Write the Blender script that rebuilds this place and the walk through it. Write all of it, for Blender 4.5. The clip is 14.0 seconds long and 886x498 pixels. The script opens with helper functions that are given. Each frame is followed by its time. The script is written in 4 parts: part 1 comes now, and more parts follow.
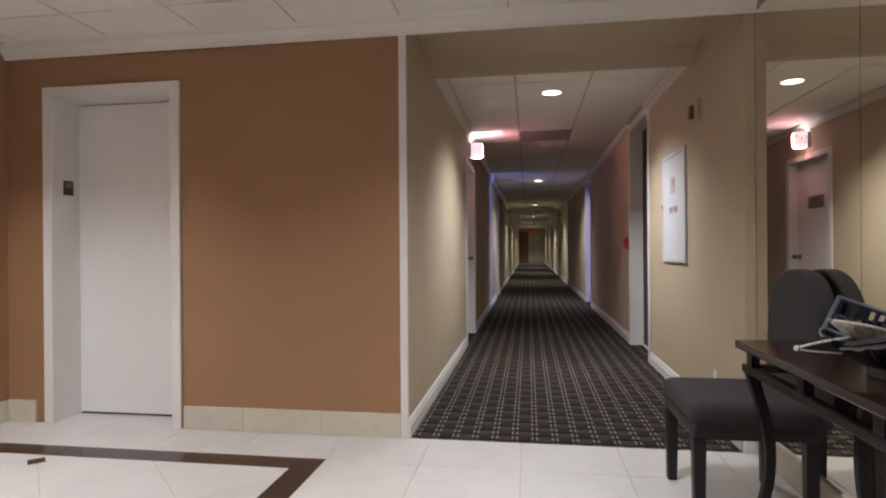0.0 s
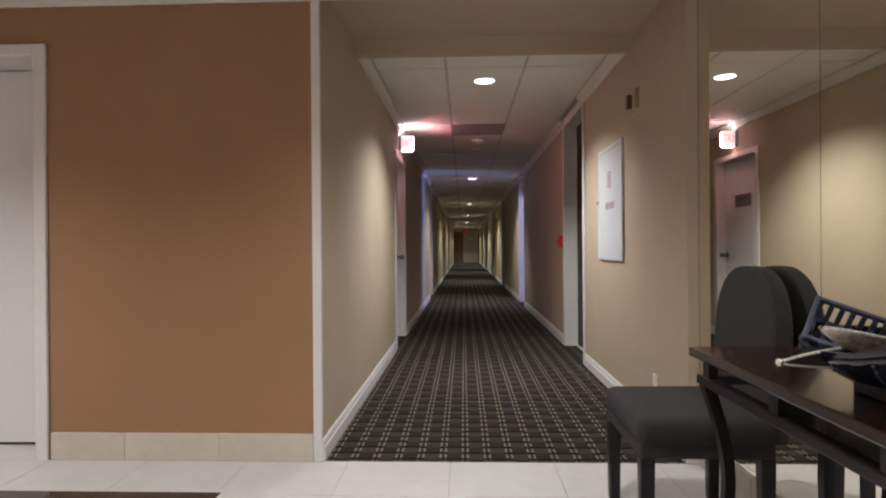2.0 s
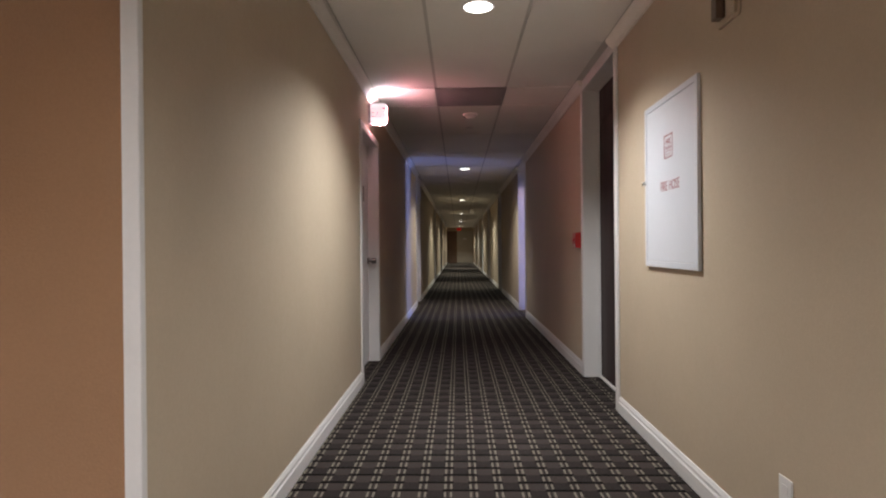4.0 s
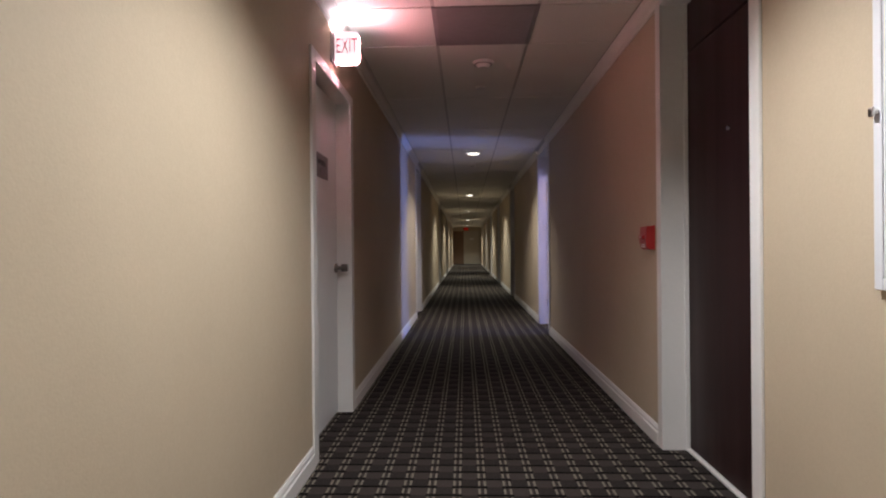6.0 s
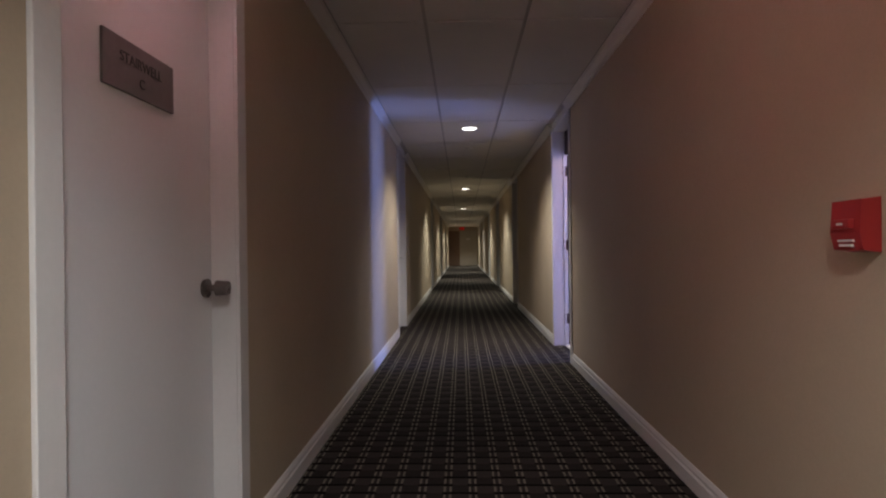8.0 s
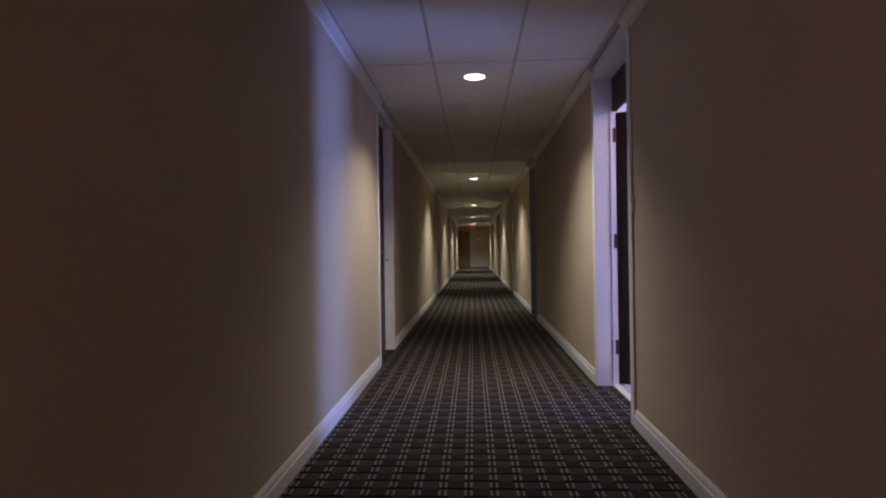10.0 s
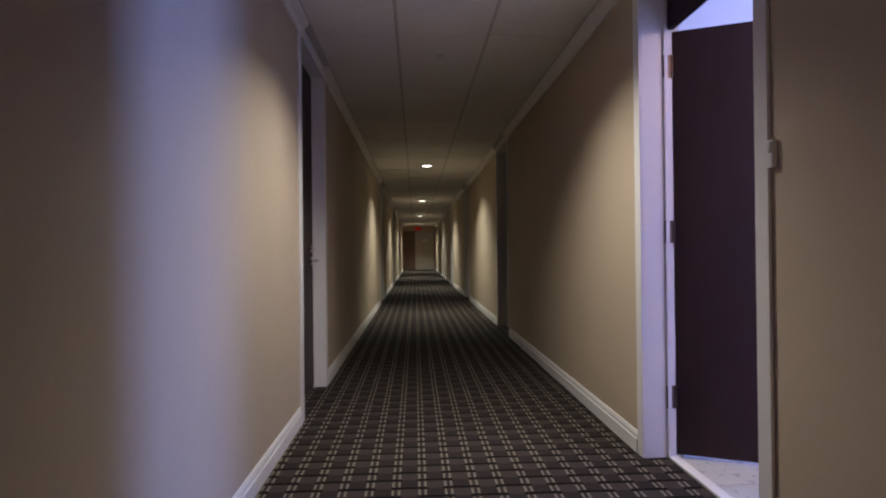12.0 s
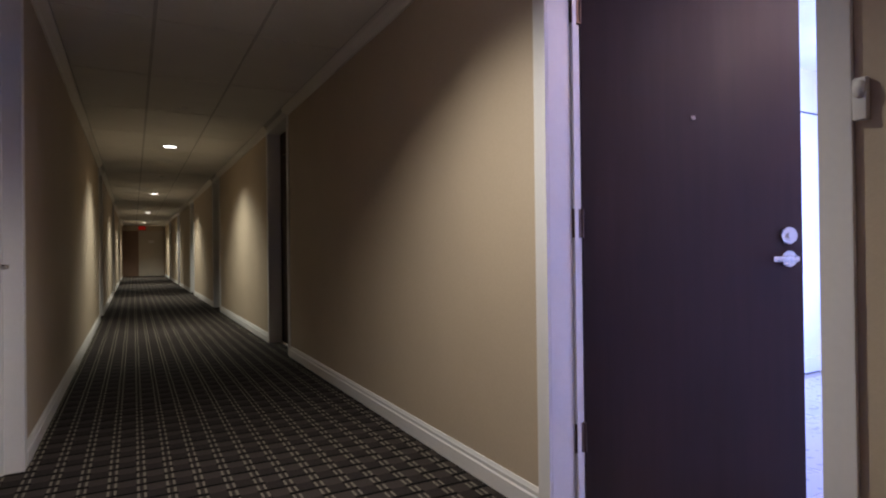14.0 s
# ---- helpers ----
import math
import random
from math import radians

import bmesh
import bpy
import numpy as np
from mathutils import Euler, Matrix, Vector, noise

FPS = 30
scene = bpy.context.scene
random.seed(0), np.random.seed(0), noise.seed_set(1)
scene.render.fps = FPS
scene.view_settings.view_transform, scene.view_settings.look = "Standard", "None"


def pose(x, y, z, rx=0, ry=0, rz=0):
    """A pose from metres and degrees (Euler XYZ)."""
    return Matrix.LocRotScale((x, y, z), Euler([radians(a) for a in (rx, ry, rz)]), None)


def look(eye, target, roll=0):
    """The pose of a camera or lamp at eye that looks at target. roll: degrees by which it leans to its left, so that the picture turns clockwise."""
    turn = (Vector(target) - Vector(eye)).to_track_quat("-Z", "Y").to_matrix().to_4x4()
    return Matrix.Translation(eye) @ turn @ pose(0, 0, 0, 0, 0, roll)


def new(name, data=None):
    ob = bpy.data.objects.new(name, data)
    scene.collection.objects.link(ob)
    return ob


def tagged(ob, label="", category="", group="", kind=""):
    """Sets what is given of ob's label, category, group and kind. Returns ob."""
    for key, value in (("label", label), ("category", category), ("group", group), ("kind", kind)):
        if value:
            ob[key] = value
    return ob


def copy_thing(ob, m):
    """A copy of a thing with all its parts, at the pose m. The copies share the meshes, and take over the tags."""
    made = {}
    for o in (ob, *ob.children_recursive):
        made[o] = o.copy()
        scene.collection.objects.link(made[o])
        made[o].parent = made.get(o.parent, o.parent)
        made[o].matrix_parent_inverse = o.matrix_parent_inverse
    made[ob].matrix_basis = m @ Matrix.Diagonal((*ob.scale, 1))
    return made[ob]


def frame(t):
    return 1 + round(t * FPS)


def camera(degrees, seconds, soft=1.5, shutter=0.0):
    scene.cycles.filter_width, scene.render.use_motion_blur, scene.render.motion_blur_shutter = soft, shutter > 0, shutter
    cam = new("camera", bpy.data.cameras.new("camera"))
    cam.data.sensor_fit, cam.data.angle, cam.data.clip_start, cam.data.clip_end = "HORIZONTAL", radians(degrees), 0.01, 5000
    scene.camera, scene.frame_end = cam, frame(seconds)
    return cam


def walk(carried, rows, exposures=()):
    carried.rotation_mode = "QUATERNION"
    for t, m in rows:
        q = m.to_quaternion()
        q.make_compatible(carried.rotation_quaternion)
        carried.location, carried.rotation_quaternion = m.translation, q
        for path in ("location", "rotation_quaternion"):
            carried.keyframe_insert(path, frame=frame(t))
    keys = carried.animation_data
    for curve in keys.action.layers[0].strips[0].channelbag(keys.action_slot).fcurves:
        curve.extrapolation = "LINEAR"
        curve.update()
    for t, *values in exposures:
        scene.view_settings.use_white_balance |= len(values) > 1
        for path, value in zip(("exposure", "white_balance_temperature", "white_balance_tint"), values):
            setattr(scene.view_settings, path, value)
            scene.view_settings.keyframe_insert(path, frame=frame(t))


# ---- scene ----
cam = camera(75.9, 14.0, soft=2.1)
PATH = [
    (0, (-0.219, -3.216, 1.096), (-0.517, -1.238, 1.093), -0.4),
    (0.5, (-0.221, -3.215, 1.091), (-0.423, -1.225, 1.086), -0.4),
    (1, (-0.214, -3.195, 1.082), (-0.354, -1.2, 1.079), -0.5),
    (1.5, (-0.201, -3.099, 1.068), (-0.299, -1.102, 1.066), -0.4),
    (2, (-0.191, -2.851, 1.075), (-0.264, -0.852, 1.071), -0.4),
    (2.5, (-0.171, -2.538, 1.081), (-0.217, -0.538, 1.076), -0.4),
    (3, (-0.155, -2.151, 1.077), (-0.203, -0.151, 1.072), -0.5),
    (5.5, (-0.128, -0.151, 1.102), (-0.196, 1.848, 1.098), -0.4),
    (6, (-0.146, 0.301, 1.09), (-0.223, 2.3, 1.087), -0.5),
    (6.5, (-0.127, 0.723, 1.088), (-0.208, 2.722, 1.085), -0.5),
    (7, (-0.126, 1.17, 1.092), (-0.202, 3.168, 1.089), -0.6),
    (7.5, (-0.125, 1.615, 1.091), (-0.193, 3.613, 1.089), -0.6),
    (8, (-0.115, 2.084, 1.092), (-0.18, 4.083, 1.091), -0.7),
    (10.5, (-0.036, 4.453, 1.055), (-0.146, 6.45, 1.061), -0.8),
    (11, (-0.086, 4.903, 1.046), (-0.184, 6.901, 1.053), -0.8),
    (11.5, (-0.151, 5.308, 1.036), (-0.189, 7.308, 1.042), -0.6),
    (12, (-0.211, 5.682, 1.03), (-0.114, 7.679, 1.039), -0.6),
    (12.5, (-0.292, 5.999, 1.05), (0.002, 7.977, 1.059), -0.7),
    (13, (-0.356, 6.293, 1.055), (0.126, 8.234, 1.063), -0.7),
    (13.5, (-0.412, 6.551, 1.036), (0.314, 8.414, 1.046), -0.7),
    (14, (-0.443, 6.778, 1.014), (0.514, 8.534, 1.024), -0.7),
]
walk(cam, [(t, look(eye, target, roll)) for t, eye, target, roll in PATH])

# ---- light and exposure ----
scene.view_settings.exposure = 0.0
world = bpy.data.worlds.new("world")
scene.world = world
world.use_nodes = True
world.node_tree.nodes["Background"].inputs["Color"].default_value = (0.36, 0.32, 0.30, 1)
world.node_tree.nodes["Background"].inputs["Strength"].default_value = 0.004

CEIL, LOBBY_CEIL, HALF, END = 2.46, 2.41, 0.915, 37.9
LAMP_YS = (1.87, 8.56, 15.13, 21.7, 28.3, 34.9)
WARM, PALE = (1.0, 0.965, 0.89), (0.97, 0.985, 0.88)
CORRIDOR_WATTS = dict(zip(LAMP_YS, (290, 188, 235, 265, 330, 360)))


def spot(name, place, watts, degrees, blend, colour, radius=0.05):
    data = bpy.data.lights.new(name, "SPOT")
    data.energy, data.spot_size, data.spot_blend, data.color, data.shadow_soft_size = watts, radians(degrees), blend, colour, radius
    ob = new(name, data)
    ob.matrix_world = look(place, (place[0], place[1] + 0.0001, 0))
    return ob


for y in LAMP_YS:
    spot("downlight_bulb", (-0.01, y, CEIL - 0.012), CORRIDOR_WATTS[y], 134 if y < 5 else 129, 0.8, (0.95, 0.975, 1.0) if y < 5 else (WARM if y < 10 else PALE), 0.06)
LOBBY_LAMPS = [(-2.85, -1.4), (-0.3, -1.15), (-2.3, -4.2), (-0.6, -4.2)]
for x, y in LOBBY_LAMPS:
    spot("lobby_bulb", (x, y, LOBBY_CEIL - 0.012), (292 if x < -2 else 228) if y > -2 else 200, 128 if y > -2 else 140, 1.0, (0.98, 0.98, 1.0), 0.08)

# assumed ceiling lamp, unseen in the room behind the open door; pinkish to warm the leaf
bulb = bpy.data.lights.new("assumed_room_bulb", "POINT")
bulb.energy, bulb.color, bulb.shadow_soft_size = 21, (1.0, 0.72, 0.72), 0.09
new("assumed_room_bulb", bulb).location = (2.05, 6.95, 2.33)

# cool light from an assumed, unseen window behind the open door; makes the blue stripe
day = bpy.data.lights.new("assumed_window_light", "AREA")
day.shape, day.size, day.size_y, day.energy, day.color = "RECTANGLE", 0.58, 1.9, 225, (0.215, 0.32, 1.0)
new("assumed_window_light", day).matrix_world = look((4.86, 8.24, 1.15), (0.9, 8.0, 1.15))


# ---- materials ----
def material(name, base, rough=0.6, metal=0.0, fine=0.0, fine_scale=60.0, blotch=0.08, blotch_scale=2.5, bump=0.0, bump_scale=200.0, stretch=(1, 1, 1), random_tone=0.0, coat=0.0):
    m = bpy.data.materials.new(name)
    m.use_nodes = True
    nt = m.node_tree
    b = nt.nodes["Principled BSDF"]
    b.inputs["Roughness"].default_value, b.inputs["Metallic"].default_value = rough, metal
    b.inputs["Coat Weight"].default_value = coat
    tc = nt.nodes.new("ShaderNodeTexCoord")
    geo = nt.nodes.new("ShaderNodeNewGeometry")
    mp = nt.nodes.new("ShaderNodeMapping")
    mp.inputs["Scale"].default_value = stretch
    nt.links.new(geo.outputs["Position"], mp.inputs["Vector"])

    def noise_at(scale, detail):
        n = nt.nodes.new("ShaderNodeTexNoise")
        n.inputs["Scale"].default_value, n.inputs["Detail"].default_value = scale, detail
        nt.links.new(mp.outputs["Vector"], n.inputs["Vector"])
        return n.outputs["Fac"]

    def scaled(fac, low, high):
        r = nt.nodes.new("ShaderNodeMapRange")
        r.inputs["From Min"].default_value, r.inputs["From Max"].default_value = 0.25, 0.75
        r.inputs["To Min"].default_value, r.inputs["To Max"].default_value = low, high
        nt.links.new(fac, r.inputs["Value"])
        return r.outputs["Result"]

    def times(a, c):
        n = nt.nodes.new("ShaderNodeMath")
        n.operation = "MULTIPLY"
        nt.links.new(a, n.inputs[0])
        nt.links.new(c, n.inputs[1])
        return n.outputs[0]

    value = times(scaled(noise_at(blotch_scale, 3), 1 - blotch, 1 + blotch), scaled(noise_at(fine_scale, 4), 1 - fine, 1 + fine))
    if random_tone:
        info = nt.nodes.new("ShaderNodeObjectInfo")
        r = nt.nodes.new("ShaderNodeMapRange")
        r.inputs["To Min"].default_value, r.inputs["To Max"].default_value = 1 - random_tone, 1 + random_tone
        nt.links.new(info.outputs["Random"], r.inputs["Value"])
        value = times(value, r.outputs["Result"])
    tint = nt.nodes.new("ShaderNodeVectorMath")
    tint.operation = "SCALE"
    tint.inputs[0].default_value = base
    nt.links.new(value, tint.inputs["Scale"])
    nt.links.new(tint.outputs["Vector"], b.inputs["Base Color"])
    if bump:
        bp = nt.nodes.new("ShaderNodeBump")
        bp.inputs["Strength"].default_value, bp.inputs["Distance"].default_value = bump, 0.004
        nt.links.new(noise_at(bump_scale, 3), bp.inputs["Height"])
        nt.links.new(bp.outputs["Normal"], b.inputs["Normal"])
    rr = nt.nodes.new("ShaderNodeMapRange")
    rr.inputs["From Min"].default_value, rr.inputs["From Max"].default_value = 0.25, 0.75
    rr.inputs["To Min"].default_value, rr.inputs["To Max"].default_value = max(0.02, rough - 0.06), min(1, rough + 0.06)
    nt.links.new(noise_at(fine_scale * 0.3, 2), rr.inputs["Value"])
    nt.links.new(rr.outputs["Result"], b.inputs["Roughness"])
    return m


def glow(name, colour, strength):
    m = bpy.data.materials.new(name)
    m.use_nodes = True
    b = m.node_tree.nodes["Principled BSDF"]
    b.inputs["Base Color"].default_value = (*colour, 1)
    b.inputs["Emission Color"].default_value = (*colour, 1)
    b.inputs["Emission Strength"].default_value = strength
    return m


def carpet_material():
    """Dark brown carpet with pairs of beige dashes in columns, crossed by thin dark dashes that alternate from row to row."""
    m = bpy.data.materials.new("patterned_carpet")
    m.use_nodes = True
    nt = m.node_tree
    b = nt.nodes["Principled BSDF"]
    b.inputs["Roughness"].default_value, b.inputs["Specular IOR Level"].default_value = 0.95, 0.06
    geo = nt.nodes.new("ShaderNodeNewGeometry")
    sep = nt.nodes.new("ShaderNodeSeparateXYZ")
    nt.links.new(geo.outputs["Position"], sep.inputs[0])

    def op(kind, a, c=0.0):
        n = nt.nodes.new("ShaderNodeMath")
        n.operation = kind
        for k, v in enumerate((a, c)):
            if isinstance(v, (int, float)):
                n.inputs[k].default_value = v
            else:
                nt.links.new(v, n.inputs[k])
        return n.outputs[0]

    CELL_X, CELL_Y = 0.1143, 0.0865
    u = op("DIVIDE", op("ADD", sep.outputs["X"], 20.136), CELL_X)
    v = op("DIVIDE", op("ADD", sep.outputs["Y"], 20.292), CELL_Y)
    fu, fv, iu, iv = op("FRACT", u), op("FRACT", v), op("FLOOR", u), op("FLOOR", v)
    off = op("ABSOLUTE", op("SUBTRACT", fu, 0.5))
    bar = op("LESS_THAN", op("ABSOLUTE", op("SUBTRACT", off, 0.115)), 0.045)
    bar = op("MULTIPLY", bar, op("LESS_THAN", op("ABSOLUTE", op("SUBTRACT", fv, 0.5)), 0.31))
    line = op("GREATER_THAN", op("ABSOLUTE", op("SUBTRACT", fv, 0.5)), 0.39)
    ru, rv = op("FLOOR", op("ADD", u, 0.5)), op("FLOOR", op("ADD", v, 0.5))
    odd = op("GREATER_THAN", op("ABSOLUTE", op("SUBTRACT", op("MODULO", op("ADD", ru, rv), 2.0), 0.0)), 0.5)
    near_col = op("LESS_THAN", off, 0.2)
    line = op("MULTIPLY", line, op("MAXIMUM", odd, near_col))
    check = op("GREATER_THAN", op("MODULO", op("ADD", ru, iv), 2.0), 0.5)

    noise_fine = nt.nodes.new("ShaderNodeTexNoise")
    noise_fine.inputs["Scale"].default_value, noise_fine.inputs["Detail"].default_value = 380, 4
    noise_big = nt.nodes.new("ShaderNodeTexNoise")
    noise_big.inputs["Scale"].default_value = 1.6
    nt.links.new(geo.outputs["Position"], noise_fine.inputs["Vector"])
    nt.links.new(geo.outputs["Position"], noise_big.inputs["Vector"])

    def mix(fac, a, c):
        n = nt.nodes.new("ShaderNodeMix")
        n.data_type = "RGBA"
        nt.links.new(fac, n.inputs["Factor"])
        for sock, v in ((n.inputs[6], a), (n.inputs[7], c)):
            if isinstance(v, tuple):
                sock.default_value = (*v, 1)
            else:
                nt.links.new(v, sock)
        return n.outputs[2]

    col = mix(check, (0.051, 0.0410, 0.0370), (0.0292, 0.0237, 0.0222))
    col = mix(bar, col, (0.195, 0.172, 0.138))
    col = mix(line, col, (0.0025, 0.0018, 0.0015))
    tone = op("MULTIPLY", op("ADD", op("MULTIPLY", noise_fine.outputs["Fac"], 0.9), 0.55), op("ADD", op("MULTIPLY", noise_big.outputs["Fac"], 0.4), 0.8))
    sc = nt.nodes.new("ShaderNodeVectorMath")
    sc.operation = "SCALE"
    nt.links.new(col, sc.inputs[0])
    nt.links.new(tone, sc.inputs["Scale"])
    nt.links.new(sc.outputs["Vector"], b.inputs["Base Color"])
    bp = nt.nodes.new("ShaderNodeBump")
    bp.inputs["Strength"].default_value, bp.inputs["Distance"].default_value = 0.6, 0.004
    nt.links.new(noise_fine.outputs["Fac"], bp.inputs["Height"])
    nt.links.new(bp.outputs["Normal"], b.inputs["Normal"])
    return m


TAN = material("tan_wallcovering", (0.505, 0.405, 0.291), 0.62, fine=0.03, fine_scale=90, blotch=0.035, bump=0.14, bump_scale=140)
ORANGE = material("terracotta_wallcovering", (0.335, 0.183, 0.096), 0.6, fine=0.05, fine_scale=110, blotch=0.04, bump=0.3, bump_scale=150)
TRIM = material("white_trim_paint", (0.74, 0.71, 0.69), 0.42, fine=0.02, blotch=0.03, bump=0.05, bump_scale=60)
DOOR_WHITE = material("white_door_paint", (0.80, 0.79, 0.79), 0.4, fine=0.015, blotch=0.03, blotch_scale=1.2, bump=0.04, bump_scale=40)
TILE_WHITE = material("ceiling_tile", (0.84, 0.81, 0.76), 0.9, fine=0.06, fine_scale=220, blotch=0.03, bump=0.3, bump_scale=300)
GRID_WHITE = material("ceiling_grid", (0.56, 0.53, 0.49), 0.5, fine=0.02)
CORNICE = material("cornice_paint", (0.76, 0.72, 0.66), 0.5, fine=0.02, blotch=0.03)
CARPET = carpet_material()
MARBLE = material("cream_floor_tile", (0.565, 0.54, 0.525), 0.36, fine=0.03, fine_scale=14, blotch=0.05, blotch_scale=3, random_tone=0.03)
GROUT = material("grout", (0.42, 0.37, 0.31), 0.8, fine=0.08)
INLAY = material("dark_brown_inlay_tile", (0.035, 0.022, 0.016), 0.2, fine=0.15, fine_scale=30, random_tone=0.15)
STONE_BASE = material("marble_skirting", (0.60, 0.54, 0.45), 0.35, fine=0.05, fine_scale=18, blotch=0.06, random_tone=0.03)
WOOD = material("dark_brown_door_veneer", (0.022, 0.0078, 0.0072), 0.48, fine=0.22, fine_scale=26, blotch=0.10, stretch=(1, 1, 0.07), bump=0.05, bump_scale=80)
WOOD.node_tree.nodes["Principled BSDF"].inputs["Specular IOR Level"].default_value = 0.3
TABLE_TOP = material("lacquered_mahogany", (0.017, 0.0065, 0.005), 0.17, fine=0.35, fine_scale=18, blotch=0.15, stretch=(1, 0.1, 1), coat=0.1)
TABLE_WOOD = material("black_brown_lacquer", (0.0075, 0.0045, 0.005), 0.34, fine=0.3, fine_scale=18, blotch=0.15, stretch=(1, 0.1, 1))
TABLE_WOOD.node_tree.nodes["Principled BSDF"].inputs["Specular IOR Level"].default_value = 0.3
FABRIC = material("charcoal_fabric", (0.027, 0.024, 0.024), 0.92, fine=0.25, fine_scale=420, blotch=0.08, bump=0.5, bump_scale=500)
CHAIR_LEG = material("black_stained_wood", (0.009, 0.008, 0.009), 0.42, fine=0.1)
CHROME = material("brushed_nickel", (0.62, 0.60, 0.57), 0.28, metal=1.0, fine=0.03)
DARK_NICKEL = material("tarnished_nickel", (0.24, 0.205, 0.19), 0.3, metal=1.0, fine=0.08)
BRONZE = material("dark_bronze", (0.10, 0.065, 0.05), 0.4, metal=1.0, fine=0.1)
PLAQUE = material("grey_plastic_plaque", (0.19, 0.17, 0.165), 0.45, fine=0.05)
PLAQUE_INK = material("plaque_lettering", (0.045, 0.04, 0.04), 0.5)
RED = material("red_plastic", (0.40, 0.028, 0.028), 0.35, fine=0.03)
RED_INK = material("red_printing", (0.27, 0.035, 0.035), 0.6)
CABINET = material("white_enamel", (0.66, 0.66, 0.69), 0.35, fine=0.01, blotch=0.02)
WHITE_PLASTIC = material("white_plastic", (0.75, 0.73, 0.70), 0.4, fine=0.01)
GREY_VENT = material("vent_metal", (0.30, 0.27, 0.27), 0.5, fine=0.06)
DARK = material("dark_recess", (0.02, 0.02, 0.02), 0.9)
BLUE_CERAMIC = material("navy_glazed_ceramic", (0.006, 0.008, 0.017), 0.16, fine=0.1, coat=0.5)
SILVER_FOIL = material("silver_brocade", (0.72, 0.69, 0.62), 0.2, metal=0.85, fine=0.4, fine_scale=120, bump=1.0, bump_scale=60)
SILVER_BRAID = material("silver_braid", (0.80, 0.78, 0.74), 0.35, metal=0.4, fine=0.35, fine_scale=240, bump=0.8, bump_scale=260)
GOLD = material("antique_gold", (0.50, 0.38, 0.18), 0.32, metal=1.0, fine=0.15)
CREAM_CLOTH = material("cream_felt", (0.70, 0.62, 0.48), 0.9, fine=0.06)
BROWN_LENS = material("brown_smoked_plastic", (0.13, 0.08, 0.055), 0.35, fine=0.05)
# strong colour noise paints glints and darks of the crinkles into the brocade
BROCADE = material("silver_brocade_cloth", (0.78, 0.73, 0.62), 0.3, metal=0.35, fine=0.6, fine_scale=75, bump=1.0, bump_scale=95)
RED_CLOTH = material("red_satin", (0.35, 0.02, 0.02), 0.4, fine=0.08)
ROOM_WHITE = material("room_cream_paint", (0.80, 0.74, 0.66), 0.55, fine=0.02)
ROOM_TILE = material("room_floor_tile", (0.45, 0.43, 0.41), 0.3, fine=0.03, random_tone=0.05)
LAMP_GLOW = glow("downlight_glow", (1.0, 0.96, 0.91), 5)
EXIT_GLOW = glow("exit_face_glow", (1.0, 0.86, 0.91), 1.05)
EXIT_TOP = glow("exit_top_glow", (1.0, 0.84, 0.96), 290)
NAVY_SHEEN = material("blue_grey_metal", (0.15, 0.17, 0.25), 0.3, metal=0.6, fine=0.1)
MESH_CLOTH = material("silver_mesh_cloth", (0.30, 0.26, 0.23), 0.45, metal=0.3, fine=0.5, fine_scale=220, bump=0.6, bump_scale=260)
EXIT_BOTTOM = glow("exit_underside_glow", (1.0, 0.50, 0.56), 110)
EXIT_SIDE = glow("exit_end_glow", (1.0, 0.36, 0.40), 270)
EXIT_LETTER = glow("exit_letter_glow", (0.6, 0.04, 0.10), 0.35)
FAR_EXIT = glow("far_exit_glow", (1.0, 0.04, 0.03), 0.07)

MIRROR = bpy.data.materials.new("mirror_glass")
MIRROR.use_nodes = True
_b = MIRROR.node_tree.nodes["Principled BSDF"]
_b.inputs["Base Color"].default_value, _b.inputs["Metallic"].default_value, _b.inputs["Roughness"].default_value = (0.90, 0.88, 0.80, 1), 1.0, 0.01


# ---- mesh helpers ----
def box(bm, x0, x1, y0, y1, z0, z1, bevel=0.0, segments=2):
    made = bmesh.ops.create_cube(bm, size=1, matrix=Matrix.LocRotScale(((x0 + x1) / 2, (y0 + y1) / 2, (z0 + z1) / 2), None, (x1 - x0, y1 - y0, z1 - z0)))
    if bevel:
        edges = list({e for v in made["verts"] for e in v.link_edges})
        bmesh.ops.bevel(bm, geom=edges, offset=bevel, segments=segments, affect="EDGES", profile=0.6)
    return bm


def rod(bm, place, r1, r2, depth, segments=24, rot=(0, 0, 0)):
    bmesh.ops.create_cone(bm, cap_ends=True, segments=segments, radius1=r1, radius2=r2, depth=depth, matrix=pose(*place, *rot))
    return bm


def ball(bm, place, r, scale=(1, 1, 1), seg=16):
    bmesh.ops.create_uvsphere(bm, u_segments=seg, v_segments=max(6, seg // 2), radius=r, matrix=Matrix.Translation(place) @ Matrix.Diagonal((*scale, 1)))
    return bm


def prism(bm, outline, axis, a, c):
    """Sweeps a closed outline of (u, w) pairs along an axis from a to c: u, w stand for the two other axes in order."""
    def at(p, s):
        q = list(p)
        q.insert("xyz".index(axis), s)
        return bm.verts.new(q)
    lo, hi = [at(p, a) for p in outline], [at(p, c) for p in outline]
    n = len(outline)
    for k in range(n):
        bm.faces.new((lo[k], lo[(k + 1) % n], hi[(k + 1) % n], hi[k]))
    bm.faces.new(lo)
    bm.faces.new(hi)
    bmesh.ops.recalc_face_normals(bm, faces=bm.faces)
    return bm


def B():
    return bmesh.new()


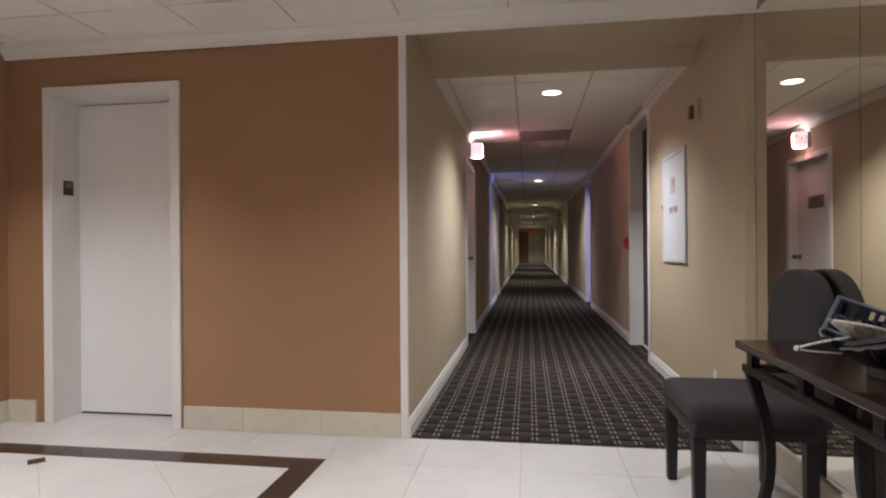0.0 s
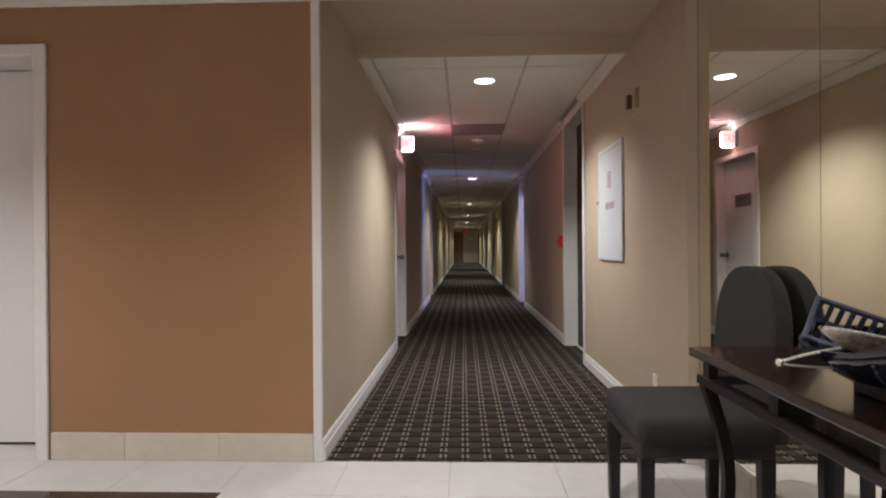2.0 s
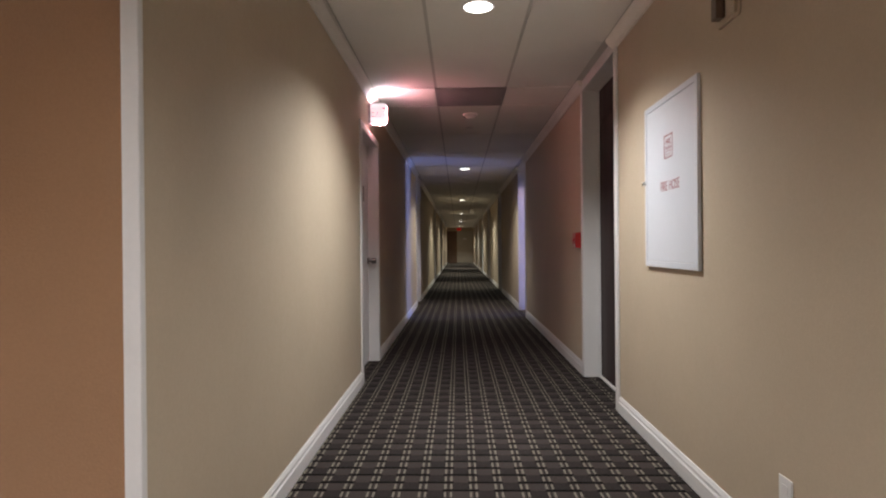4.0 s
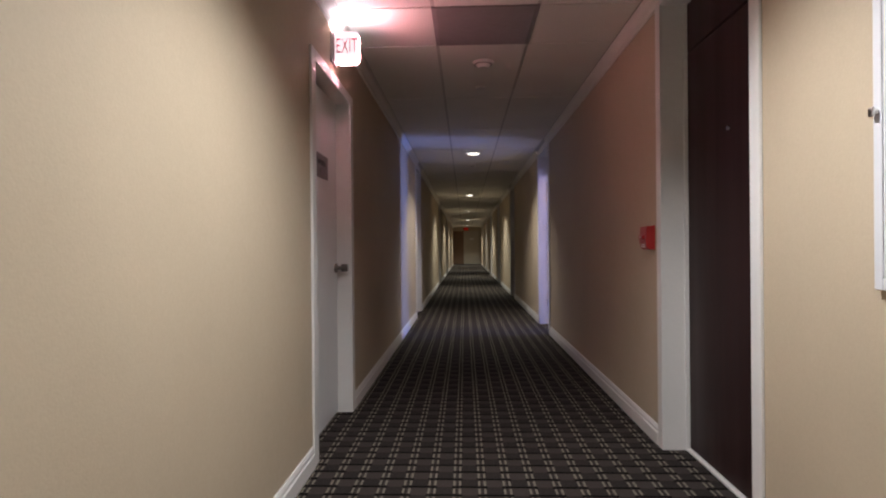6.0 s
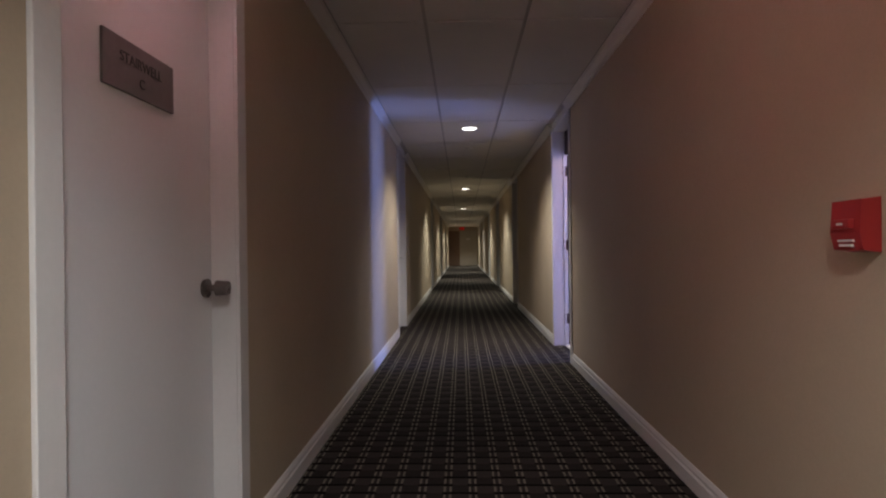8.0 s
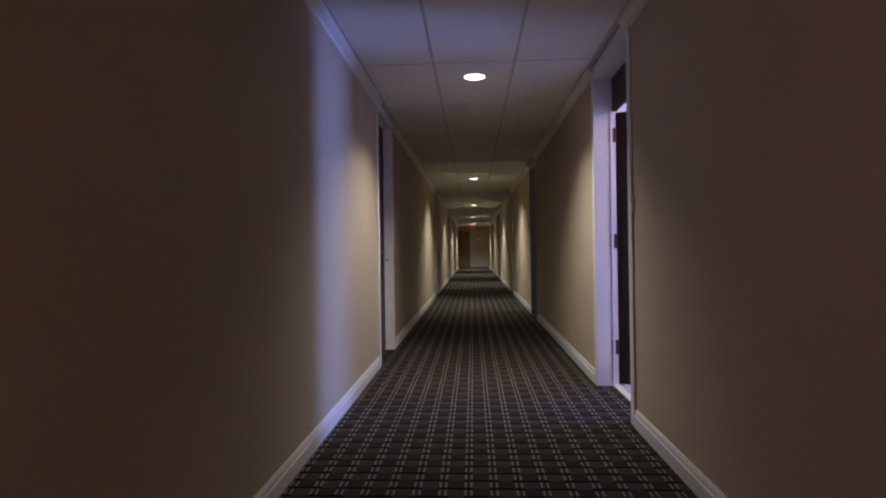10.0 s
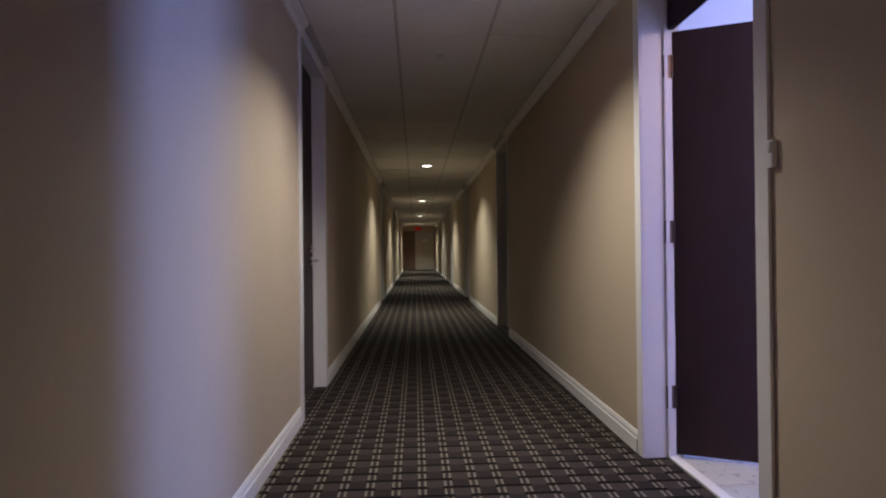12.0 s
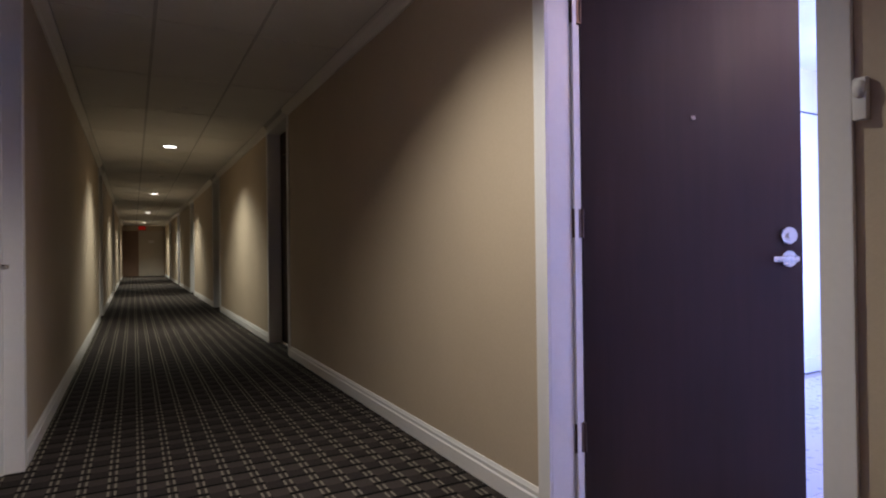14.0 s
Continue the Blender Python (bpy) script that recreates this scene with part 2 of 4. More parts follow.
def mesh_of(name, bm, mat, smooth=False):
    me = bpy.data.meshes.new(name)
    bm.to_mesh(me)
    bm.free()
    me.materials.append(mat)
    if smooth:
        me.shade_smooth()
        me.set_sharp_from_angle(angle=radians(35))
    return me


def part(name, bm, mat, parent, label="", smooth=False):
    ob = new(name, mesh_of(name, bm, mat, smooth))
    ob.parent = parent
    return tagged(ob, label)


def thing(name, label, category, place=(0, 0, 0), turn=0.0, group="", kind=""):
    ob = new(name)
    ob.empty_display_size = 0.1
    ob.matrix_world = pose(*place, 0, 0, turn)
    return tagged(ob, label, category, group, kind)


def solid(name, bm, mat, label, category, kind="structure", smooth=False):
    return tagged(new(name, mesh_of(name, bm, mat, smooth)), label, category, "", kind)


def letters(name, body, size, mat, parent, m, label="", depth=0.0008, squeeze=1.0):
    cu = bpy.data.curves.new(name, "FONT")
    cu.body, cu.size, cu.extrude, cu.align_x, cu.align_y = body, size, depth, "CENTER", "CENTER"
    tmp = bpy.data.objects.new(name, cu)
    scene.collection.objects.link(tmp)
    me = bpy.data.meshes.new_from_object(tmp.evaluated_get(bpy.context.evaluated_depsgraph_get()))
    bpy.data.objects.remove(tmp)
    me.transform(Matrix.Diagonal((squeeze, 1, 1, 1)))
    me.materials.clear()
    me.materials.append(mat)
    ob = new(name, me)
    ob.parent, ob.matrix_local = parent, m
    return tagged(ob, label)


# ---- corridor shell ----
THICK = 0.16
RIGHT_DOORS = [(2.40, 3.41), (7.46, 8.47), (12.46, 13.42), (17.55, 18.5), (22.5, 23.5), (27.5, 28.5), (32.5, 33.5)]
LEFT_DOORS = [(9.19, 10.12), (17.1, 18.05), (24.0, 24.95), (31.0, 31.95)]
STAIR_DOOR = (3.155, 4.10)
TALL, STAIR_TOP = 2.405, 2.085


def wall_along_y(name, x0, x1, y0, y1, height, openings, mat, label):
    bm, at = B(), y0
    for a, c, top in sorted(openings):
        box(bm, x0, x1, at, a, 0, height)
        box(bm, x0, x1, a, c, top, height)
        at = c
    box(bm, x0, x1, at, y1, 0, height)
    return solid(name, bm, mat, label, "wall")


left_openings = [(*STAIR_DOOR, STAIR_TOP)] + [(a, c, TALL) for a, c in LEFT_DOORS]
right_openings = [(a, c, TALL) for a, c in RIGHT_DOORS]
wall_along_y("wall_west", -HALF - THICK, -HALF, 0.0, END, 2.7, left_openings, TAN, "tan textured wallcovering along the corridor")
wall_along_y("wall_east", HALF, HALF + THICK, 0.0, END, 2.7, right_openings, TAN, "tan textured wallcovering along the corridor")

solid("floor", box(B(), -HALF - THICK, HALF + THICK, 0.0, END + 0.2, -0.12, 0.0), CARPET, "dark brown corridor carpet with columns of beige dashes", "carpet")

# corridor ceiling: lay-in tiles in a recessed grid, one mesh, with the bars set into the joints
bm = B()
GX = (-0.86, -0.318, 0.286, 0.86)
GY = [0.95, 1.53, 3.53, 4.14, 5.5, 6.86, 8.22]
while GY[-1] < END:
    GY.append(GY[-1] + 1.22)
GY[-1] = END
for i in range(3):
    for j in range(len(GY) - 1):
        if i == 1 and abs(GY[j] - 3.53) < 0.01:
            continue
        box(bm, GX[i] + 0.011, GX[i + 1] - 0.011, GY[j] + 0.009, GY[j + 1] - 0.009, CEIL, CEIL + 0.02)
ceiling = solid("ceiling", bm, TILE_WHITE, "off-white lay-in ceiling tiles over the corridor", "ceiling")
bm = box(B(), -HALF, HALF, 0.8, END, CEIL + 0.008, CEIL + 0.06)
solid("ceiling_grid", bm, GRID_WHITE, "grey metal grid between the ceiling tiles", "ceiling grid")

# soffit over the corridor's mouth, flat and then dropping to a plastered beam
bm = prism(B(), [(0.0, 2.33), (0.05, 2.45), (0.82, 2.452), (0.838, 2.446), (0.885, 2.352), (0.90, 2.344), (0.93, 2.344), (0.945, 2.352), (0.95, 2.7), (0.0, 2.7)], "x", -HALF, HALF)
solid("soffit", bm, TAN, "tan soffit over the corridor entrance", "soffit")

# crown and skirting
def runs(openings, y0, y1):
    at, out = y0, []
    for a, c in sorted(openings):
        out.append((at, a))
        at = c
    return out + [(at, y1)]


for side, openings, label in ((-1, [STAIR_DOOR] + LEFT_DOORS, "west"), (1, RIGHT_DOORS, "east")):
    bm = B()
    for a, c in runs(openings, 0.0, END):
        a, c = a + (0.0 if a == 0 else 0.045), c - (0.0 if c == END else 0.045)
        prism(bm, [(side * HALF, 0.0), (side * (HALF - 0.016), 0.0), (side * (HALF - 0.016), 0.066), (side * (HALF - 0.011), 0.074), (side * (HALF - 0.011), 0.088), (side * (HALF - 0.004), 0.106), (side * HALF, 0.106)], "y", a, c)
    solid("baseboard_" + label, bm, TRIM, "white moulded baseboard along the corridor", "baseboard")
    bm = B()
    tall = LEFT_DOORS if side < 0 else RIGHT_DOORS
    for a, c in runs(tall, 1.0, END):
        prism(bm, [(side * HALF, CEIL - 0.075), (side * (HALF - 0.012), CEIL - 0.072), (side * (HALF - 0.02), CEIL - 0.05), (side * (HALF - 0.05), CEIL - 0.022), (side * (HALF - 0.058), CEIL - 0.001), (side * HALF, CEIL - 0.001)], "y", a - (0 if a < 1.5 else 0.05), c + (0 if c == END else 0.05))
    solid("crown_" + label, bm, CORNICE, "off-white crown moulding under the corridor ceiling", "crown moulding")

solid("wall_end", box(B(), -HALF - THICK, HALF + THICK, END, END + 0.15, 0, 2.7), TAN, "tan wall that closes the corridor", "wall")


# ---- doors ----
def recessed_door(number, label, turn, place, width, leaf=True, deep=0.13):
    """Tall white frame set in the wall, with a dark leaf and a dark panel over it. Local x goes into the wall, y along it."""
    d = thing("door_%d" % number, label, "door", place, turn, kind="structure")
    h = width / 2
    for s in (-1, 1):
        bm = B()
        box(bm, -0.014, -0.001, min(s * (h - 0.03), s * (h + 0.04)), max(s * (h - 0.03), s * (h + 0.04)), 0, TALL + 0.053, 0.003)
        box(bm, -0.001, 0.19, min(s * (h - 0.03), s * (h - 0.001)), max(s * (h - 0.03), s * (h - 0.001)), 0, TALL - 0.03)
        box(bm, deep - 0.02, deep - 0.002, min(s * (h - 0.045), s * (h - 0.03)), max(s * (h - 0.045), s * (h - 0.03)), 0, TALL - 0.03)
        part("jamb", bm, TRIM, d)
    bm = box(B(), -0.014, -0.001, -h + 0.03, h - 0.03, TALL - 0.03, TALL + 0.053, 0.003)
    box(bm, -0.001, 0.16, -h + 0.03, h - 0.03, TALL - 0.03, TALL - 0.001)
    part("head", bm, TRIM, d)
    part("transom_panel", box(B(), deep, deep + 0.035, -h + 0.031, h - 0.031, 2.118, TALL - 0.031, 0.002), WOOD, d, "dark brown panel over the leaf")
    bm = B()
    for k in range(3):
        box(bm, deep - 0.002, deep - 0.0005, -0.045 + 0.034 * k, -0.023 + 0.034 * k, 2.225, 2.27)
    part("room_number", bm, PLAQUE, d, "worn grey room number")
    if deep > 0.1:
        part("threshold", box(B(), deep - 0.02, deep + 0.03, -h + 0.031, h - 0.031, 0.0005, 0.012, 0.003), TRIM, d)
    if leaf:
        lf = part("leaf", box(B(), deep, deep + 0.042, -h + 0.034, h - 0.034, 0.016, 2.108, 0.002), WOOD, d, "dark brown veneered leaf")
        part("peephole", rod(B(), (deep - 0.003, 0, 1.62), 0.011, 0.011, 0.008, 16, (0, 90, 0)), CHROME, lf, smooth=True)
        door_handle(lf, deep, -h + 0.105, -1)
    return d


def door_handle(parent, face, y, toward, rose=True):
    """Lever and deadbolt on the face at local x = face, pointing along -y * toward."""
    bm = rod(B(), (face - 0.006, y, 0.97), 0.032, 0.030, 0.012, 28, (0, 90, 0))
    rod(bm, (face - 0.03, y, 0.97), 0.011, 0.011, 0.05, 16, (0, 90, 0))
    box(bm, face - 0.06, face - 0.044, min(y + 0.012, y - toward * 0.10), max(y + 0.012, y - toward * 0.10), 0.959, 0.981, 0.005)
    part("lever", bm, CHROME, parent, "brushed nickel lever", True)
    if rose:
        bm = rod(B(), (face - 0.007, y, 1.062), 0.033, 0.029, 0.014, 28, (0, 90, 0))
        rod(bm, (face - 0.018, y, 1.062), 0.012, 0.011, 0.012, 16, (0, 90, 0))
        part("deadbolt", bm, CHROME, parent, "brushed nickel deadbolt", True)


number = 1
for k, (a, c) in enumerate(RIGHT_DOORS):
    text = "open dark brown door in a tall white frame" if k == 1 else "closed dark brown door in a tall white frame"
    d = recessed_door(number, text, 0, (HALF, (a + c) / 2, 0), c - a, leaf=(k != 1))
    if k == 1:
        open_door = d
    number += 1
for a, c in LEFT_DOORS:
    recessed_door(number, "closed dark brown door in a tall white frame", 180, (-HALF, (a + c) / 2, 0), c - a, deep=0.085)
    number += 1

# the open leaf, swung into the lit room
swing = part("leaf", box(B(), 0.0, 0.042, -0.905, -0.006, 0.016, 2.108, 0.002), WOOD, open_door, "dark brown veneered leaf swung inward")
swing.matrix_local = pose(0.150, 0.473, 0, 0, 0, 66.5)
part("peephole", rod(B(), (-0.003, -0.455, 1.525), 0.009, 0.008, 0.008, 16, (0, 90, 0)), DARK_NICKEL, swing, "", True)
door_handle(swing, 0.0, -0.84, -1)
for z in (0.30, 1.116, 1.935):
    bm = box(B(), 0.108, 0.152, 0.462, 0.474, z - 0.055, z + 0.055)
    rod(bm, (0.15, 0.466, z), 0.008, 0.008, 0.108, 12)
    part("hinge", bm, BRONZE, open_door, "dark bronze butt hinge", True)

# stairwell door, flush white leaf with a grey sign
a, c = STAIR_DOOR
stair = thing("door_%d" % number, "closed white stairwell door with a grey sign plate", "door", (-HALF, (a + c) / 2, 0), 180, kind="structure")
number += 1
h = (c - a) / 2
for s in (-1, 1):
    bm = box(B(), -0.014, -0.001, min(s * (h - 0.03), s * (h + 0.048)), max(s * (h - 0.03), s * (h + 0.048)), 0, STAIR_TOP + 0.03, 0.003)
    box(bm, -0.001, 0.15, min(s * (h - 0.03), s * (h - 0.001)), max(s * (h - 0.03), s * (h - 0.001)), 0, STAIR_TOP - 0.03)
    part("jamb", bm, TRIM, stair)
bm = box(B(), -0.014, -0.001, -h + 0.03, h - 0.03, STAIR_TOP - 0.03, STAIR_TOP + 0.03, 0.003)
box(bm, -0.001, 0.15, -h + 0.03, h - 0.03, STAIR_TOP - 0.03, STAIR_TOP - 0.001)
part("head", bm, TRIM, stair)
leaf = part("leaf", box(B(), 0.085, 0.13, -h + 0.034, h - 0.034, 0.012, STAIR_TOP - 0.034, 0.002), DOOR_WHITE, stair, "flush white painted leaf")
bm = rod(B(), (0.079, -h + 0.09, 0.966), 0.033, 0.031, 0.012, 28, (0, 90, 0))
rod(bm, (0.055, -h + 0.09, 0.966), 0.012, 0.012, 0.05, 18, (0, 90, 0))
rod(bm, (0.022, -h + 0.09, 0.966), 0.024, 0.027, 0.04, 28, (0, 90, 0))
part("door_knob", bm, DARK_NICKEL, leaf, "tarnished nickel knob", True)
sign = part("sign_plate", box(B(), 0.077, 0.085, -0.172, 0.172, 1.514, 1.654, 0.002), PLAQUE, leaf, "grey sign with dark lettering")
letters("lettering", "STAIRWELL", 0.040, PLAQUE_INK, sign, pose(0.0765, 0.0, 1.604, 90, 0, -90))
letters("lettering", "C", 0.038, PLAQUE_INK, sign, pose(0.0765, 0.0, 1.554, 90, 0, -90))

# end of the corridor: paired doors and a red exit sign
end = thing("door_%d" % number, "closed grey-beige doors at the far end of the corridor", "door", (0, END, 0), 0, kind="structure")
END_GREY = material("grey_beige_door_paint", (0.50, 0.45, 0.38), 0.5, fine=0.03)
END_BROWN = material("brown_panel_paint", (0.20, 0.12, 0.08), 0.5, fine=0.05)
part("leaf", box(B(), -0.22, 0.86, -0.05, -0.002, 0.02, 2.2, 0.003), END_GREY, end, "grey-beige leaf")
part("side_panel", box(B(), -0.9, -0.226, -0.05, -0.002, 0.02, 2.2, 0.003), END_BROWN, end, "dark brown side panel")
part("sign_plate", box(B(), 0.2, 0.44, -0.06, -0.05, 1.62, 1.74), TRIM, end)
part("threshold", box(B(), -0.9, 0.9, -0.09, -0.002, 0.0, 0.02), DARK, end)
far_exit = thing("exit_sign", "small red lit exit sign over the far doors", "exit sign", (-0.07, END - 0.05, 2.24))
part("body", box(B(), -0.16, 0.16, 0.01, 0.049, 0, 0.2, 0.006), DARK, far_exit)
part("face", box(B(), -0.15, 0.15, 0.004, 0.01, 0.01, 0.19), FAR_EXIT, far_exit, "glowing red face")

# ---- lobby shell ----
LX0, LX1, LY0 = -3.55, 0.97, -6.4
EL0, EL1, ELTOP, ELDEEP = -3.225, -2.38, 2.09, 0.243
bm = B()
box(bm, LX0 - 0.2, EL0, 0.0, 0.15, 0, 2.7)
box(bm, EL0, EL1, 0.0, 0.15, ELTOP, 2.7)
box(bm, EL1, -HALF - THICK, 0.0, 0.15, 0, 2.7)
box(bm, -HALF - THICK, -HALF - 0.001, -0.006, -0.0005, 0, 2.7)
solid("wall_terracotta", bm, ORANGE, "terracotta painted lobby wall beside the corridor", "wall")
solid("wall_lobby_west", box(B(), LX0 - 0.2, LX0, LY0, 0.0, 0, 2.7), ORANGE, "terracotta painted lobby wall", "wall")
solid("wall_lobby_south", box(B(), LX0 - 0.2, LX1 + 0.3, LY0 - 0.2, LY0, 0, 2.7), TAN, "plain wall that closes the lobby", "wall")
solid("wall_lobby_east", box(B(), LX1 + 0.008, LX1 + 0.25, LY0, 0.0, 0, 2.7), TAN, "plain wall behind the lobby mirror", "wall")
solid("lintel", box(B(), -HALF, LX1 + 0.25, -0.004, 0.0, 2.33, 2.7), TAN, "tan wall over the corridor entrance", "wall")

# white bead on the outer corner
bm = box(B(), -0.955, -HALF + 0.004, -0.014, 0.012, 0, 2.33, 0.004)
solid("corner_trim", bm, TRIM, "white corner bead at the corridor entrance", "trim")
bm = box(B(), 0.899, 0.965, -0.016, 0.02, 0, 0.118, 0.004)
solid("baseboard_return", bm, TRIM, "white baseboard end at the corridor entrance", "baseboard")

# lobby cornice
prof = [(0, 2.325), (0.012, 2.325), (0.018, 2.345), (0.03, 2.352), (0.055, 2.385), (0.07, 2.392), (0.082, LOBBY_CEIL - 0.001), (0, LOBBY_CEIL - 0.001)]
bm = prism(B(), [(-0.005 - d, z) for d, z in prof], "x", LX0, LX1)
solid("cornice_north", bm, CORNICE, "off-white stepped cornice in the lobby", "cornice")
bm = prism(B(), [(LX0 + d, z) for d, z in prof], "y", LY0, -0.09)
solid("cornice_west", bm, CORNICE, "off-white stepped cornice in the lobby", "cornice")

bm = B()
xs = [LX0 + 0.07] + [-2.76 + 0.61 * k for k in range(-1, 7)] 
xs = sorted(x for x in xs if x < LX1) + [LX1]
ys = [-0.075, -0.41] + [-0.41 - 0.61 * k for k in range(1, 10)] + [LY0]
for i in range(len(xs) - 1):
    for j in range(len(ys) - 1):
        if xs[i + 1] - xs[i] > 0.03 and ys[j] - ys[j + 1] > 0.03:
            box(bm, xs[i] + 0.006, xs[i + 1] - 0.006, ys[j + 1] + 0.006, ys[j] - 0.006, LOBBY_CEIL, LOBBY_CEIL + 0.02)
solid("ceiling_lobby", bm, TILE_WHITE, "off-white lay-in ceiling tiles over the lobby", "ceiling")
solid("ceiling_grid_lobby", box(B(), LX0, LX1 + 0.2, LY0, -0.006, LOBBY_CEIL + 0.008, LOBBY_CEIL + 0.06), GRID_WHITE, "grey metal grid between the lobby ceiling tiles", "ceiling grid")

# lift door in a deep white surround
lift = thing("door_%d" % number, "closed white lift door in a deep white surround", "door", ((EL0 + EL1) / 2, 0, 0), 0, kind="structure")
h = (EL1 - EL0) / 2
for s in (-1, 1):
    bm = box(B(), min(s * (h - 0.012), s * (h + 0.05)), max(s * (h - 0.012), s * (h + 0.05)), -0.02, -0.001, 0, ELTOP + 0.045, 0.004)
    box(bm, min(s * (h - 0.012), s * (h - 0.001)), max(s * (h - 0.012), s * (h - 0.001)), -0.001, ELDEEP, 0, ELTOP)
    jamb = part("jamb", bm, TRIM, lift)
    if s < 0:
        plate = part("floor_plate", box(B(), -h + 0.012, -h + 0.016, 0.075, 0.155, 1.46, 1.555, 0.001), PLAQUE_INK, jamb, "small dark floor number plate")
        part("plate_mark", box(B(), -h + 0.016, -h + 0.0168, 0.09, 0.14, 1.51, 1.545), PLAQUE, plate)
bm = box(B(), -h + 0.012, h - 0.012, -0.02, -0.001, ELTOP - 0.012, ELTOP + 0.045, 0.004)
box(bm, -h + 0.012, h - 0.012, -0.001, ELDEEP, ELTOP - 0.012, ELTOP - 0.001)
part("head", bm, TRIM, lift)
part("leaf", box(B(), -h + 0.01, h - 0.01, ELDEEP - 0.03, ELDEEP, 0.012, ELTOP - 0.02, 0.002), DOOR_WHITE, lift, "plain white metal leaf")
part("sill", box(B(), -h + 0.01, h - 0.01, ELDEEP - 0.028, ELDEEP + 0.02, 0.0005, 0.008), DARK, lift)
number += 1
solid("lift_shaft_wall", box(B(), EL0 - 0.1, EL1 + 0.1, ELDEEP + 0.005, ELDEEP + 0.1, 0, 2.7), DARK, "dark wall behind the lift door", "wall")

# stone skirting, in pieces
def skirting(name, pieces):
    base = thing(name, "cream marble skirting along the lobby wall", "skirting", kind="structure")
    for x0, x1, y0, y1 in pieces:
        part("stone", box(B(), x0, x1, y0, y1, 0.0005, 0.14, 0.003), STONE_BASE, base)


skirting("skirting_north", [(-2.315, -1.93, -0.016, -0.001), (-1.928, -1.44, -0.016, -0.001), (-1.438, -0.957, -0.016, -0.001), (LX0, -3.345, -0.016, -0.001)])
skirting("skirting_west", [(LX0, LX0 + 0.015, -0.02 - 0.5 * (k + 1) + 0.002, -0.02 - 0.5 * k) for k in range(12)])
skirting("skirting_east", [(LX1 - 0.012, LX1 + 0.006, -0.02 - 0.5 * (k + 1) + 0.002, -0.02 - 0.5 * k) for k in range(12)])

# mirror panels on the lobby's east wall
edges = [-0.002, -0.96, -1.92, -2.88, -3.84]
mirror = thing("wall_mirror", "floor-to-cornice mirror panels with thin seams on the lobby wall", "mirror", (LX1, 0, 0))
for a, c in zip(edges, edges[1:]):
    part("mirror_panel", box(B(), 0.0, 0.006, c + 0.0015, a - 0.0015, 0.142, 2.33), MIRROR, mirror)
part("backing", box(B(), 0.006, 0.0078, edges[-1], edges[0], 0.142, 2.33), DARK, mirror)
part("edge_strip", box(B(), -0.003, 0.006, edges[0] - 0.0005, edges[0] + 0.001, 0.142, 2.33), GREY_VENT, mirror, "thin grey edge strip")

# ---- room behind the open door ----
RX0, RX1, RY0, RY1 = HALF + THICK, 5.0, 6.6, 9.4
bm = B()
box(bm, RX0, RX1, RY0 - 0.1, RY0, 0, 2.6)
box(bm, RX0, RX1, RY1, RY1 + 0.1, 0, 2.6)
# end wall with the assumed window opening, out of view
box(bm, RX1, RX1 + 0.12, RY0, 7.93, 0, 2.6)
box(bm, RX1, RX1 + 0.12, 8.55, RY1, 0, 2.6)
box(bm, RX1, RX1 + 0.12, 7.93, 8.55, 0, 0.15)
box(bm, RX1, RX1 + 0.12, 7.93, 8.55, 2.15, 2.6)
solid("wall_room", bm, ROOM_WHITE, "cream-white painted walls of the lit room", "wall")
solid("ceiling_room", box(B(), RX0, RX1, RY0, RY1, 2.46, 2.55), ROOM_WHITE, "white ceiling of the lit room", "ceiling")

room_floor = solid("floor_room", box(B(), RX0 - 0.1, RX1, RY0, RY1, -0.1, -0.004), GROUT, "pale tiled floor of the lit room", "floor")
part("trim_rail", box(B(), 1.6, RX1 - 0.01, RY1 - 0.012, RY1 - 0.001, 2.10, 2.106), DARK, thing("picture_rail", "thin dark joint line on the white room wall", "joint", kind="structure"))
bm = box(B(), RX0, RX1 - 0.016, RY1 - 0.014, RY1 - 0.001, 0.007, 0.13, 0.003)
box(bm, RX1 - 0.014, RX1 - 0.001, RY0, RY1 - 0.001, 0.007, 0.13, 0.003)
solid("baseboard_room", bm, TRIM, "white baseboard in the lit room", "baseboard")
bm = box(B(), RX0, RX1 - 0.016, RY1 - 0.012, RY1 - 0.002, 0.0005, 0.0068)
box(bm, RX1 - 0.012, RX1 - 0.002, RY0, RY1 - 0.002, 0.0005, 0.0068)
solid("baseboard_joint", bm, DARK, "dark joint under the room baseboard", "joint")

# unseen fixture added around the assumed room lamp
room_lamp = thing("ceiling_light", "round white ceiling light assumed in the lit room, out of view", "ceiling light", (2.05, 6.95, 2.46))
part("shade", rod(B(), (0, 0, -0.02), 0.10, 0.13, 0.039, 36), LAMP_GLOW, room_lamp, "glowing shade", True)
part("rim", rod(B(), (0, 0, -0.004), 0.14, 0.14, 0.007, 36), CHROME, room_lamp, "", True)

# ---- corridor ceiling fixtures ----
first = None
